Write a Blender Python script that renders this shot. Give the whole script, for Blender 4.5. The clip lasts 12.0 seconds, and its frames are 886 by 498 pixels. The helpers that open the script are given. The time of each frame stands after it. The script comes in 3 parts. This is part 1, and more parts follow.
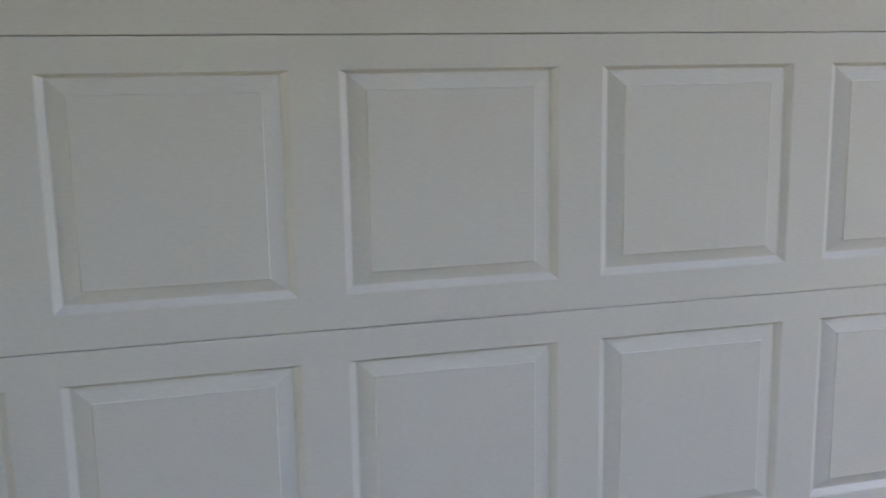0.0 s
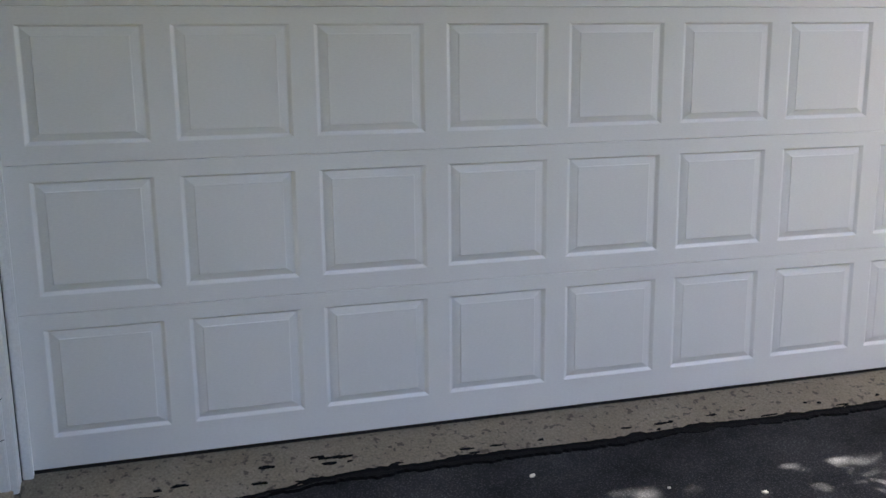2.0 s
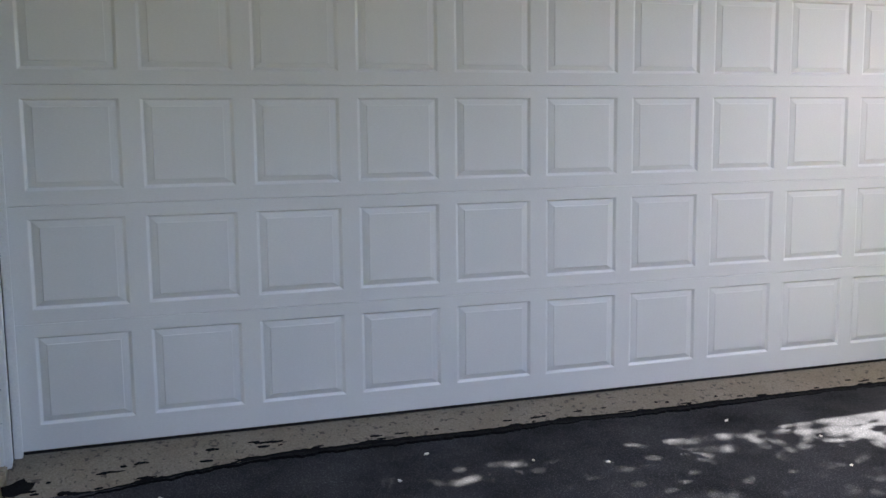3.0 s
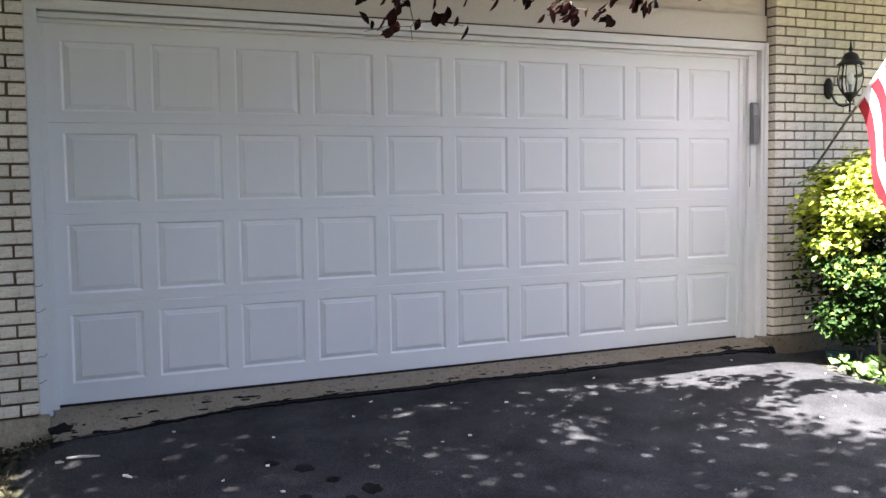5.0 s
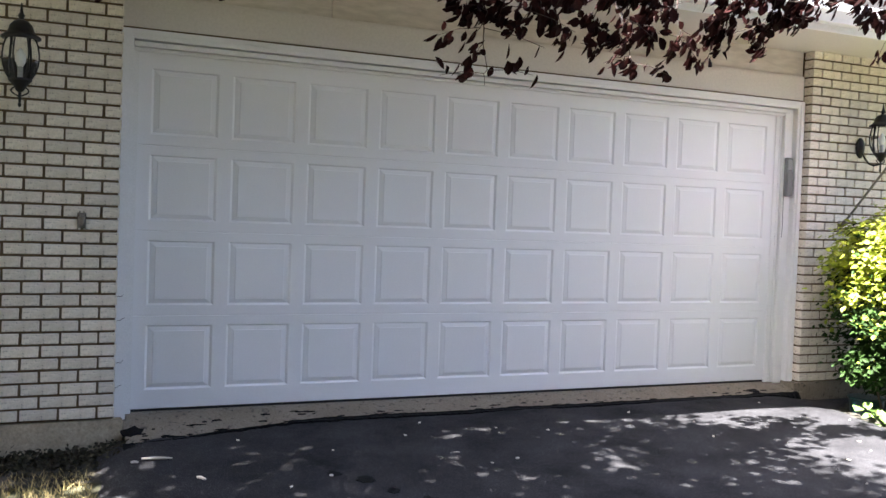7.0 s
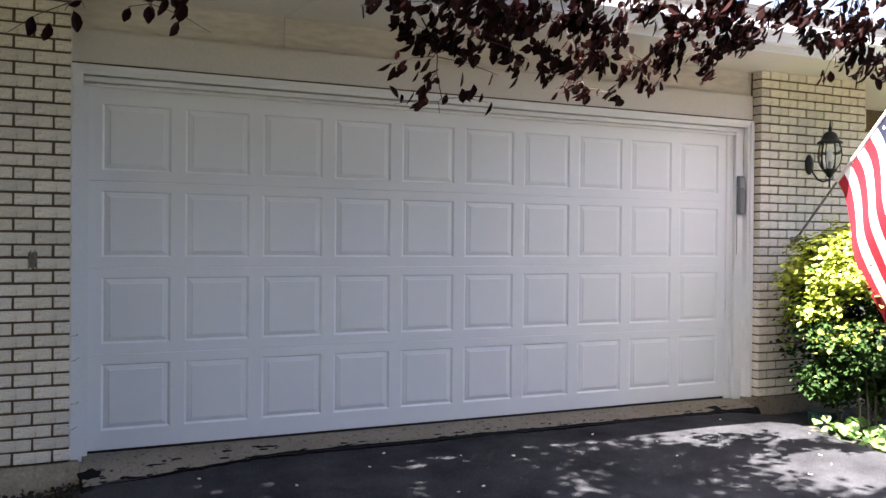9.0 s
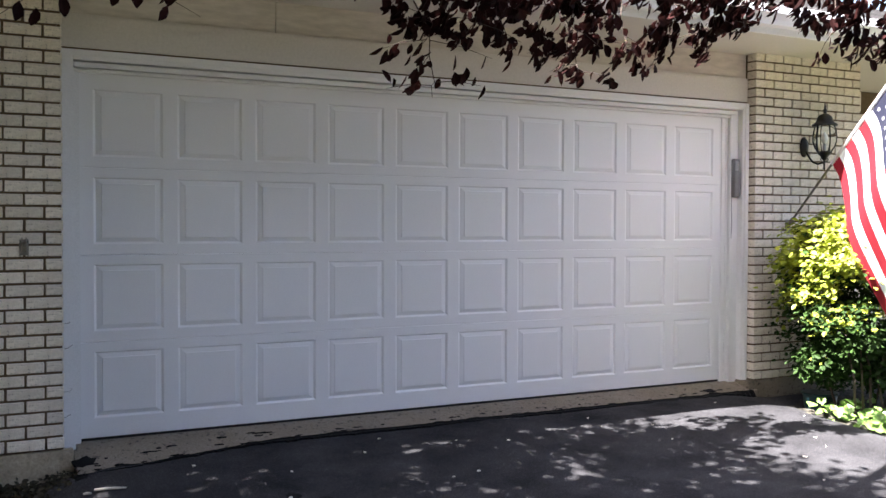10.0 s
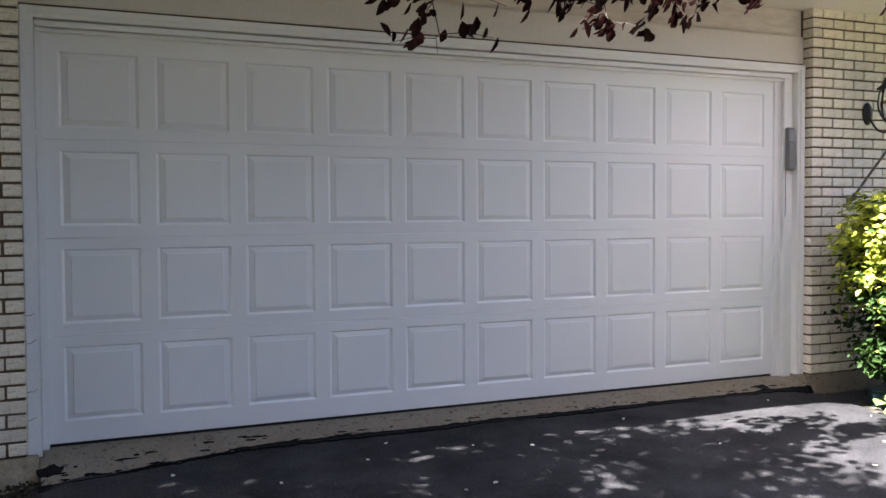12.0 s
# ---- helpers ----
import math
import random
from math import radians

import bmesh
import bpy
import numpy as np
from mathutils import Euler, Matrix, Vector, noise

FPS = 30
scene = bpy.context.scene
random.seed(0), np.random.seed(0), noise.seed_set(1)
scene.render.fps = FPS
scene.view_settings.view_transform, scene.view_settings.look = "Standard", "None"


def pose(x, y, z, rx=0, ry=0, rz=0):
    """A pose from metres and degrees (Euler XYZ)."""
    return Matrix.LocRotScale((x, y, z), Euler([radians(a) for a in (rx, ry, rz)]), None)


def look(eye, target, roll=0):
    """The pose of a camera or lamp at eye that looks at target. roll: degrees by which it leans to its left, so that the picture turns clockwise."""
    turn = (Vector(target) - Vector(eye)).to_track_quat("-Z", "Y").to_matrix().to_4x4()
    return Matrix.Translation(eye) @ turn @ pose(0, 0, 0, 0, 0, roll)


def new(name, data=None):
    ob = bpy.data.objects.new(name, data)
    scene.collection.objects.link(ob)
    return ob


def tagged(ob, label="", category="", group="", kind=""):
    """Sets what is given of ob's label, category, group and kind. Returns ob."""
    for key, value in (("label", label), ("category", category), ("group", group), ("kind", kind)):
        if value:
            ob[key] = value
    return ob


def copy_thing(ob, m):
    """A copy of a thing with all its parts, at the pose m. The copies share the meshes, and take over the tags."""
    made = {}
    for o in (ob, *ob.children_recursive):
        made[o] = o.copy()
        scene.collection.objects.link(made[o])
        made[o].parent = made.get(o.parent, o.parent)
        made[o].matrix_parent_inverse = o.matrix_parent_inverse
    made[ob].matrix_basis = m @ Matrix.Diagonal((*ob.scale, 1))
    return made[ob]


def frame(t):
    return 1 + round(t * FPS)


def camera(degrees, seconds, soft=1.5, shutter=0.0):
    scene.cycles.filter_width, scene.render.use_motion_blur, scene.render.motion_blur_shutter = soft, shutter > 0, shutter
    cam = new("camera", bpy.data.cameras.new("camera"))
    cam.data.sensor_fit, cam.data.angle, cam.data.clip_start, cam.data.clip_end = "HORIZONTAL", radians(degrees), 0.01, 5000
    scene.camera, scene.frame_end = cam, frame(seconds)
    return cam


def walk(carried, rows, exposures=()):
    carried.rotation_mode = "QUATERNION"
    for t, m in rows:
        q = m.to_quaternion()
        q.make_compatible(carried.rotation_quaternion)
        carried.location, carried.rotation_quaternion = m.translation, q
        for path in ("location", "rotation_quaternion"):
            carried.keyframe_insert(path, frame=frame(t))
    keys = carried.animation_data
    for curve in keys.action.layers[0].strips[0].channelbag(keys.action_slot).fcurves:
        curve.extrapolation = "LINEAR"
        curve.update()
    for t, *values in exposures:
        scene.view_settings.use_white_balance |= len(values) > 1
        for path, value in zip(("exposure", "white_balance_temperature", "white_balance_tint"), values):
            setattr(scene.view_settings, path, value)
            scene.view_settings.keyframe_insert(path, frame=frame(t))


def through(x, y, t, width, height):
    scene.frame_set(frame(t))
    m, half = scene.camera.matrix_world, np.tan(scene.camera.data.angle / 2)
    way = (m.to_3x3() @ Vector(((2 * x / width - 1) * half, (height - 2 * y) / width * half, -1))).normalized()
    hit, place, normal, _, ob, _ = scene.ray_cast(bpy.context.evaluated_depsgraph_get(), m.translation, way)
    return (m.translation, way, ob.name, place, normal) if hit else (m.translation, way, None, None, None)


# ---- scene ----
EXPO = [(0.0, 3.85, 7050, 12), (1.5, 3.82, 6850, 12), (3.0, 3.80, 6410, 12), (5.5, 3.90, 6380, 16), (7.5, 3.90, 6380, 16), (9.5, 3.61, 6420, 18), (10.5, 3.57, 6420, 18), (12.0, 3.52, 6420, 17)]
cam = camera(49.61, 12.0)
walk(cam, [
    (0.0, pose(0.785, -1.629, 1.511, 79.97, 0.97, -14.95)),
    (0.5, pose(0.637, -2.007, 1.492, 79.94, 1.53, -13.75)),
    (0.7, pose(0.628, -2.235, 1.497, 80.07, 2.24, -11.25)),
    (1.0, pose(0.563, -2.459, 1.482, 74.00, -0.15, -9.64)),
    (1.5, pose(0.555, -2.908, 1.497, 74.40, 0.97, -8.86)),
    (2.0, pose(0.506, -3.393, 1.448, 78.08, 0.57, -16.41)),
    (2.5, pose(0.448, -3.893, 1.377, 82.58, -0.48, -19.55)),
    (3.0, pose(0.464, -4.387, 1.405, 82.59, 0.62, -18.59)),
    (3.5, pose(0.165, -4.688, 1.353, 84.36, -0.20, -22.35)),
    (3.7, pose(0.110, -4.811, 1.372, 82.80, -1.29, -23.33)),
    (5.3, pose(-0.427, -5.809, 1.217, 86.33, 1.01, -25.11)),
    (5.5, pose(-0.539, -5.831, 1.223, 85.97, 0.48, -25.45)),
    (6.0, pose(-0.643, -5.930, 1.187, 88.40, -1.08, -24.54)),
    (6.5, pose(-0.659, -5.917, 1.239, 88.64, -1.08, -24.16)),
    (7.0, pose(-0.686, -5.905, 1.229, 88.06, -2.13, -24.44)),
    (7.5, pose(-0.685, -5.883, 1.211, 89.10, -1.38, -25.76)),
    (7.7, pose(-0.699, -5.864, 1.218, 89.62, -1.10, -26.70)),
    (9.5, pose(-0.676, -5.890, 1.269, 89.29, -0.31, -27.05)),
    (10.0, pose(-0.666, -5.871, 1.263, 88.54, -0.17, -27.25)),
    (10.5, pose(-0.659, -5.878, 1.236, 88.09, -0.33, -27.41)),
    (11.0, pose(-0.602, -5.774, 1.247, 87.30, 0.62, -28.41)),
    (11.5, pose(-0.385, -5.634, 1.266, 87.35, 0.48, -27.07)),
    (12.0, pose(-0.201, -5.319, 1.201, 87.83, 0.34, -24.73)),
], exposures=EXPO)

# ---- daylight: clear sky, high sun from the left ----
SUN_DIR = Vector((-0.60, -0.16, 1.0)).normalized()
world = bpy.data.worlds.new("sky")
scene.world = world
world.use_nodes = True
wn = world.node_tree.nodes
sky = wn.new("ShaderNodeTexSky")
sky.sky_type = 'NISHITA'
sky.sun_disc = False
sky.dust_density = 4.0
sky.sun_elevation = math.asin(SUN_DIR.z)
sky.sun_rotation = math.atan2(SUN_DIR.x, SUN_DIR.y)
world.node_tree.links.new(sky.outputs[0], wn["Background"].inputs[0])
wn["Background"].inputs[1].default_value = 0.054
sun = new("sun", bpy.data.lights.new("sun", 'SUN'))
sun.data.energy = 5.0
sun.data.angle = radians(0.53)
sun.data.color = (1.0, 0.97, 0.92)
sun.matrix_world = look(SUN_DIR * 30, (0, 0, 0))


# ---- materials ----
def material(name, base, rough=0.6, vary=0.15, scale=6.0, fine=90.0, bump=0.15, metal=0.0,
             tint=None, random=0.0, island=0.0, spec=0.5, through=0.0, stretch=(1, 1, 1), pits=0.0, pit_scale=60.0, pit_level=0.6):
    """A painted, stony or leafy surface: base colour with blotches, grain and relief at two scales."""
    m = bpy.data.materials.new(name)
    m.use_nodes = True
    n, k = m.node_tree.nodes, m.node_tree.links
    b = n["Principled BSDF"]
    geo = n.new("ShaderNodeTexCoord")
    mp = n.new("ShaderNodeMapping")
    mp.inputs["Scale"].default_value = stretch
    k.new(geo.outputs["Object"], mp.inputs["Vector"])
    blot, grain = n.new("ShaderNodeTexNoise"), n.new("ShaderNodeTexNoise")
    for t, s, d in ((blot, scale, 5), (grain, fine, 3)):
        k.new(mp.outputs[0], t.inputs["Vector"])
        t.inputs["Scale"].default_value = s
        t.inputs["Detail"].default_value = d
        t.inputs["Roughness"].default_value = 0.6
    tint = tint or [c * 0.55 for c in base]
    ramp = n.new("ShaderNodeMapRange")
    ramp.inputs["From Min"].default_value, ramp.inputs["From Max"].default_value = 0.35, 0.7
    ramp.inputs["To Min"].default_value, ramp.inputs["To Max"].default_value = 0.0, vary * 2.2
    k.new(blot.outputs["Fac"], ramp.inputs["Value"])
    mix = n.new("ShaderNodeMixRGB")
    mix.inputs[1].default_value, mix.inputs[2].default_value = (*base, 1), (*tint, 1)
    k.new(ramp.outputs[0], mix.inputs[0])
    bright = n.new("ShaderNodeHueSaturation")
    k.new(mix.outputs[0], bright.inputs["Color"])
    val = n.new("ShaderNodeMapRange")
    val.inputs["From Min"].default_value, val.inputs["From Max"].default_value = 0.3, 0.7
    val.inputs["To Min"].default_value, val.inputs["To Max"].default_value = 1 - vary, 1 + vary
    k.new(grain.outputs["Fac"], val.inputs["Value"])
    out = val.outputs[0]
    if random or island:
        src = n.new("ShaderNodeObjectInfo").outputs["Random"] if random else n.new("ShaderNodeNewGeometry").outputs["Random Per Island"]
        r = n.new("ShaderNodeMapRange")
        a = random or island
        r.inputs["To Min"].default_value, r.inputs["To Max"].default_value = 1 - a, 1 + a
        k.new(src, r.inputs["Value"])
        mul = n.new("ShaderNodeMath")
        mul.operation = 'MULTIPLY'
        k.new(out, mul.inputs[0])
        k.new(r.outputs[0], mul.inputs[1])
        out = mul.outputs[0]
    k.new(out, bright.inputs["Value"])
    shade = bright.outputs[0]
    if pits:
        pn = n.new("ShaderNodeTexNoise")
        pn.inputs["Scale"].default_value, pn.inputs["Detail"].default_value = pit_scale, 4
        k.new(geo.outputs["Object"], pn.inputs["Vector"])
        pr = n.new("ShaderNodeMapRange")
        pr.inputs["From Min"].default_value, pr.inputs["From Max"].default_value = pit_level, pit_level + 0.06
        pr.inputs["To Min"].default_value, pr.inputs["To Max"].default_value = 0.0, pits
        k.new(pn.outputs["Fac"], pr.inputs["Value"])
        pm = n.new("ShaderNodeMixRGB")
        pm.inputs[2].default_value = (*[c * 0.16 for c in base], 1)
        k.new(pr.outputs[0], pm.inputs[0])
        k.new(shade, pm.inputs[1])
        shade = pm.outputs[0]
    k.new(shade, b.inputs["Base Color"])
    b.inputs["Roughness"].default_value = rough
    b.inputs["Metallic"].default_value = metal
    b.inputs["Specular IOR Level"].default_value = spec
    if bump:
        bp = n.new("ShaderNodeBump")
        bp.inputs["Strength"].default_value = bump
        bp.inputs["Distance"].default_value = 0.004
        k.new(grain.outputs["Fac"], bp.inputs["Height"])
        k.new(bp.outputs[0], b.inputs["Normal"])
    if through:
        tr = n.new("ShaderNodeBsdfTranslucent")
        k.new(bright.outputs[0], tr.inputs["Color"])
        mx = n.new("ShaderNodeMixShader")
        mx.inputs[0].default_value = through
        k.new(b.outputs[0], mx.inputs[1])
        k.new(tr.outputs[0], mx.inputs[2])
        k.new(mx.outputs[0], n["Material Output"].inputs["Surface"])
    return m


DOOR = material("door_paint", (0.80, 0.80, 0.80), 0.45, 0.03, 1.5, 260, 0.12, tint=(0.70, 0.70, 0.68), stretch=(0.25, 1, 1))
TRIM = material("trim_paint", (0.78, 0.78, 0.77), 0.5, 0.06, 7, 120, 0.2, tint=(0.55, 0.54, 0.5))
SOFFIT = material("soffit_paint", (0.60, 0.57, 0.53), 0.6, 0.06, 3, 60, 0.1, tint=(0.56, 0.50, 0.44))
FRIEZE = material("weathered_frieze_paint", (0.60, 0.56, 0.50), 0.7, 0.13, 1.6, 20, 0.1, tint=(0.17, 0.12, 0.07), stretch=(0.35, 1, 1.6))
GUTTER = material("gutter_paint", (0.78, 0.79, 0.80), 0.4, 0.05, 3, 60, 0.05)
BRICK = material("cream_brick", (0.75, 0.695, 0.60), 0.88, 0.16, 16, 130, 0.9, tint=(0.36, 0.29, 0.20), random=0.11, pits=0.6, pit_scale=75, pit_level=0.60)
BRICK_FAR = material("cream_brick_far", (0.75, 0.695, 0.60), 0.88, 0.16, 16, 130, 0.6, tint=(0.36, 0.29, 0.20), island=0.11, pits=0.6, pit_scale=75, pit_level=0.60)
MORTAR = material("brown_mortar", (0.125, 0.086, 0.048), 0.95, 0.25, 25, 200, 0.9)
CONCRETE = material("concrete", (0.20, 0.172, 0.13), 0.92, 0.28, 5, 110, 0.9, tint=(0.15, 0.12, 0.08), pits=0.7, pit_scale=36, pit_level=0.59)
FOOTING = material("parged_footing", (0.43, 0.37, 0.27), 0.92, 0.24, 5, 60, 0.9, tint=(0.13, 0.10, 0.06), pits=0.4, pit_scale=30)
TAR = material("tar", (0.006, 0.006, 0.0065), 0.85, 0.3, 20, 200, 0.8, spec=0.12)
SOIL = material("soil_and_litter", (0.055, 0.050, 0.036), 0.95, 0.5, 14, 120, 1.0, tint=(0.014, 0.013, 0.009))
SOIL_LEAF = material("dead_leaves", (0.050, 0.045, 0.030), 0.9, 0.3, 12, 90, 0.3, tint=(0.018, 0.018, 0.010), island=0.6, spec=0.1)
LAWN = material("lawn", (0.055, 0.060, 0.028), 0.9, 0.3, 3, 90, 1.0, tint=(0.080, 0.068, 0.036))
GRASS = material("grass_blades", (0.40, 0.33, 0.15), 0.7, 0.2, 6, 60, 0.0, tint=(0.34, 0.28, 0.12), island=0.4, through=0.3)
PLUM = material("plum_leaf", (0.019, 0.0062, 0.0055), 0.7, 0.25, 12, 90, 0.1, tint=(0.013, 0.005, 0.0045), island=0.45, through=0.25, spec=0.06)
PLUM_WOOD = material("plum_bark", (0.07, 0.05, 0.04), 0.9, 0.3, 20, 150, 0.6)
# Bush leaf colours: young growth with sunlight painted in, older leaves with shade.
NEW_LIT_LEAF = material("new_sunlit_leaf", (0.37, 0.41, 0.05), 0.45, 0.2, 6, 70, 0.1, tint=(0.20, 0.31, 0.04), island=0.35, through=0.35)
OLD_DARK_LEAF = material("old_shaded_leaf", (0.024, 0.052, 0.011), 0.6, 0.25, 6, 70, 0.1, tint=(0.013, 0.028, 0.008), island=0.4, through=0.2, spec=0.12)
IVY_LEAF = material("ground_leaf", (0.20, 0.34, 0.08), 0.45, 0.2, 9, 60, 0.1, island=0.25, through=0.3)
IRON = material("black_iron", (0.012, 0.012, 0.013), 0.42, 0.2, 30, 150, 0.15, metal=0.3)
GREY = material("grey_plastic", (0.20, 0.20, 0.20), 0.45, 0.12, 15, 120, 0.1)
GREY_LIGHT = material("light_grey_plastic", (0.33, 0.33, 0.33), 0.4, 0.1, 15, 120, 0.1)
STEEL = material("weathered_steel", (0.26, 0.24, 0.21), 0.5, 0.3, 40, 200, 0.3, metal=0.6)
CANDLE = material("lamp_sleeve", (0.75, 0.74, 0.70), 0.5, 0.05, 10, 60, 0.0)
TEAL = material("teal_plastic", (0.003, 0.028, 0.032), 0.4, 0.2, 12, 80, 0.1)
RED = material("flag_red", (0.30, 0.013, 0.024), 0.8, 0.06, 5, 500, 0.3, through=0.5)
WHITE = material("flag_white", (0.82, 0.82, 0.84), 0.8, 0.04, 5, 500, 0.3, tint=(0.7, 0.7, 0.74), through=0.5)
BLUE = material("flag_blue", (0.003, 0.005, 0.022), 0.8, 0.08, 5, 500, 0.3, through=0.15)
SHINGLE = material("roof_shingle", (0.10, 0.095, 0.09), 0.95, 0.3, 12, 160, 0.8, island=0.2)
DARK = material("garage_inside", (0.10, 0.10, 0.10), 0.9, 0.2, 4, 60, 0.1)
SEAL = material("rubber_seal", (0.015, 0.015, 0.016), 0.7, 0.2, 10, 90, 0.2)
LITTER = material("pale_litter", (0.62, 0.58, 0.50), 0.8, 0.15, 30, 200, 0.2, random=0.2)


def asphalt():
    m = material("asphalt", (0.058, 0.058, 0.061), 0.95, 0.34, 2.6, 240, 1.0, tint=(0.013, 0.013, 0.014), spec=0.05)
    n, k = m.node_tree.nodes, m.node_tree.links
    b = n["Principled BSDF"]
    co = n.new("ShaderNodeTexCoord")
    v = n.new("ShaderNodeTexVoronoi")
    v.inputs["Scale"].default_value = 110
    k.new(co.outputs["Object"], v.inputs["Vector"])
    r = n.new("ShaderNodeMapRange")
    r.inputs["From Min"].default_value, r.inputs["From Max"].default_value = 0.0, 0.45
    r.inputs["To Min"].default_value, r.inputs["To Max"].default_value = 2.0, 0.68
    k.new(v.outputs["Distance"], r.inputs["Value"])
    old = b.inputs["Base Color"].links[0].from_socket
    mul = n.new("ShaderNodeMixRGB")
    mul.blend_type = 'MULTIPLY'
    mul.inputs[0].default_value = 1
    k.new(old, mul.inputs[1])
    k.new(r.outputs[0], mul.inputs[2])
    k.new(mul.outputs[0], b.inputs["Base Color"])
    return m


ASPHALT = asphalt()


def clear_glass():
    m = bpy.data.materials.new("lantern_glass")
    m.use_nodes = True
    b = m.node_tree.nodes["Principled BSDF"]
    b.inputs["Base Color"].default_value = (0.92, 0.95, 0.94, 1)
    b.inputs["Roughness"].default_value = 0.04
    b.inputs["Transmission Weight"].default_value = 1.0
    b.inputs["IOR"].default_value = 1.15
    return m


GLASS = clear_glass()


# ---- building blocks ----
def part(name, bm, mat, parent=None, label="", smooth=False):
    me = bpy.data.meshes.new(name)
    bm.to_mesh(me)
    bm.free()
    me.materials.append(mat)
    if smooth:
        for p in me.polygons:
            p.use_smooth = True
    ob = new(name, me)
    ob.parent = parent
    if label:
        ob["label"] = label
    return ob


def mesh_part(name, verts, faces, mat, parent=None, label="", smooth=False):
    me = bpy.data.meshes.new(name)
    me.from_pydata(verts, [], faces)
    me.materials.append(mat)
    if smooth:
        for p in me.polygons:
            p.use_smooth = True
    ob = new(name, me)
    ob.parent = parent
    if label:
        ob["label"] = label
    return ob


def box(bm, x0, x1, y0, y1, z0, z1, bevel=0.0):
    r = bmesh.ops.create_cube(bm, size=1)
    for v in r["verts"]:
        v.co = Vector((x0 + (v.co.x + 0.5) * (x1 - x0), y0 + (v.co.y + 0.5) * (y1 - y0), z0 + (v.co.z + 0.5) * (z1 - z0)))
    if bevel:
        edges = list({e for v in r["verts"] for e in v.link_edges})
        bmesh.ops.bevel(bm, geom=edges, offset=bevel, segments=2, affect='EDGES', clamp_overlap=True)
    return bm


def slab(name, x0, x1, y0, y1, z0, z1, mat, bevel=0.0, parent=None, label=""):
    return part(name, box(bmesh.new(), x0, x1, y0, y1, z0, z1, bevel), mat, parent, label)


def lathe(profile, segs=24):
    """A turned form round z from (radius, height) pairs."""
    bm = bmesh.new()
    rings = [[bm.verts.new((r * math.cos(2 * math.pi * i / segs), r * math.sin(2 * math.pi * i / segs), z)) for i in range(segs)] for r, z in profile]
    for a, b in zip(rings, rings[1:]):
        for i in range(segs):
            bm.faces.new((a[i], a[(i + 1) % segs], b[(i + 1) % segs], b[i]))
    for ring, flip in ((rings[0], True), (rings[-1], False)):
        bm.faces.new(ring[::-1] if flip else ring)
    return bm


def tube(points, radii, segs=8, bm=None):
    bm = bm or bmesh.new()
    pts = [Vector(p) for p in points]
    rings = []
    for i, p in enumerate(pts):
        d = (pts[min(i + 1, len(pts) - 1)] - pts[max(i - 1, 0)]).normalized()
        a = d.orthogonal().normalized() if i == 0 else (a - d * a.dot(d)).normalized()
        b = d.cross(a)
        r = radii[i] if hasattr(radii, "__len__") else radii
        rings.append([bm.verts.new(p + (a * math.cos(2 * math.pi * k / segs) + b * math.sin(2 * math.pi * k / segs)) * r) for k in range(segs)])
    for u, v in zip(rings, rings[1:]):
        for k in range(segs):
            bm.faces.new((u[k], u[(k + 1) % segs], v[(k + 1) % segs], v[k]))
    bm.faces.new(rings[0][::-1])
    bm.faces.new(rings[-1])
    return bm


def thing(name, at, label, category, group="", kind=""):
    ob = new(name)
    ob.location = at
    ob.empty_display_size = 0.1
    return tagged(ob, label, category, group, kind)


def smoothstep(a, b, x):
    t = np.clip((x - a) / (b - a), 0, 1)
    return t * t * (3 - 2 * t)


def leaves(name, pos, size, normal, mat, parent, rng, width=0.55, label="", droop=0.0):
    """Many small folded leaves as one mesh; pos, normal: arrays; size: array of lengths."""
    n = len(pos)
    normal = normal / np.linalg.norm(normal, axis=1, keepdims=True)
    d = rng.normal(size=(n, 3)) - np.array([0, 0, droop])
    d -= normal * (d * normal).sum(1, keepdims=True)
    d /= np.linalg.norm(d, axis=1, keepdims=True)
    s = np.cross(normal, d)
    shape = [(0, 0, 0), (0.3, 0.42, 0.1), (0.62, 0.5, 0.12), (0.86, 0.24, 0.04), (1, 0, -0.08), (0.86, -0.24, 0.04), (0.62, -0.5, 0.12), (0.3, -0.42, 0.1)]
    v = np.zeros((n, 8, 3))
    for i, (a, b, c) in enumerate(shape):
        v[:, i] = pos + size[:, None] * (d * a + s * b * width + normal * c * width)
    base = np.arange(n)[:, None] * 8
    f = np.concatenate([base + np.array([[0, 1, 2, 3, 4]]), base + np.array([[0, 4, 5, 6, 7]])])
    return mesh_part(name, v.reshape(-1, 3).tolist(), f.tolist(), mat, parent, label)


# ---- the ground ----
def grade(x, y):
    """Height of the ground: the drive falls away from the sill and dips at its outer edge."""
    x, y = np.asarray(x, float), np.asarray(y, float)
    out = np.clip(-y - 0.22, 0, 14)
    z = -0.072 - 0.062 * out
    z = z - 0.075 * (1 - smoothstep(-0.30, 0.15, x)) - 0.03 * (1 - smoothstep(0.1, 1.0, x))
    z = z - 0.065 * smoothstep(4.75, 5.3, x)
    return z


def sheet(name, xs, ys, mat, lift=0.0, rough=0.0, seed=1):
    rng = np.random.default_rng(seed)
    X, Y = np.meshgrid(xs, ys)
    Z = grade(X, Y) + lift
    if rough:
        Z = Z + rng.normal(size=Z.shape) * rough
    v = np.stack([X, Y, Z], -1).reshape(-1, 3)
    w = len(xs)
    f = [(j * w + i, j * w + i + 1, (j + 1) * w + i + 1, (j + 1) * w + i) for j in range(len(ys) - 1) for i in range(w - 1)]
    return mesh_part(name, v.tolist(), f, mat, None, "", True)


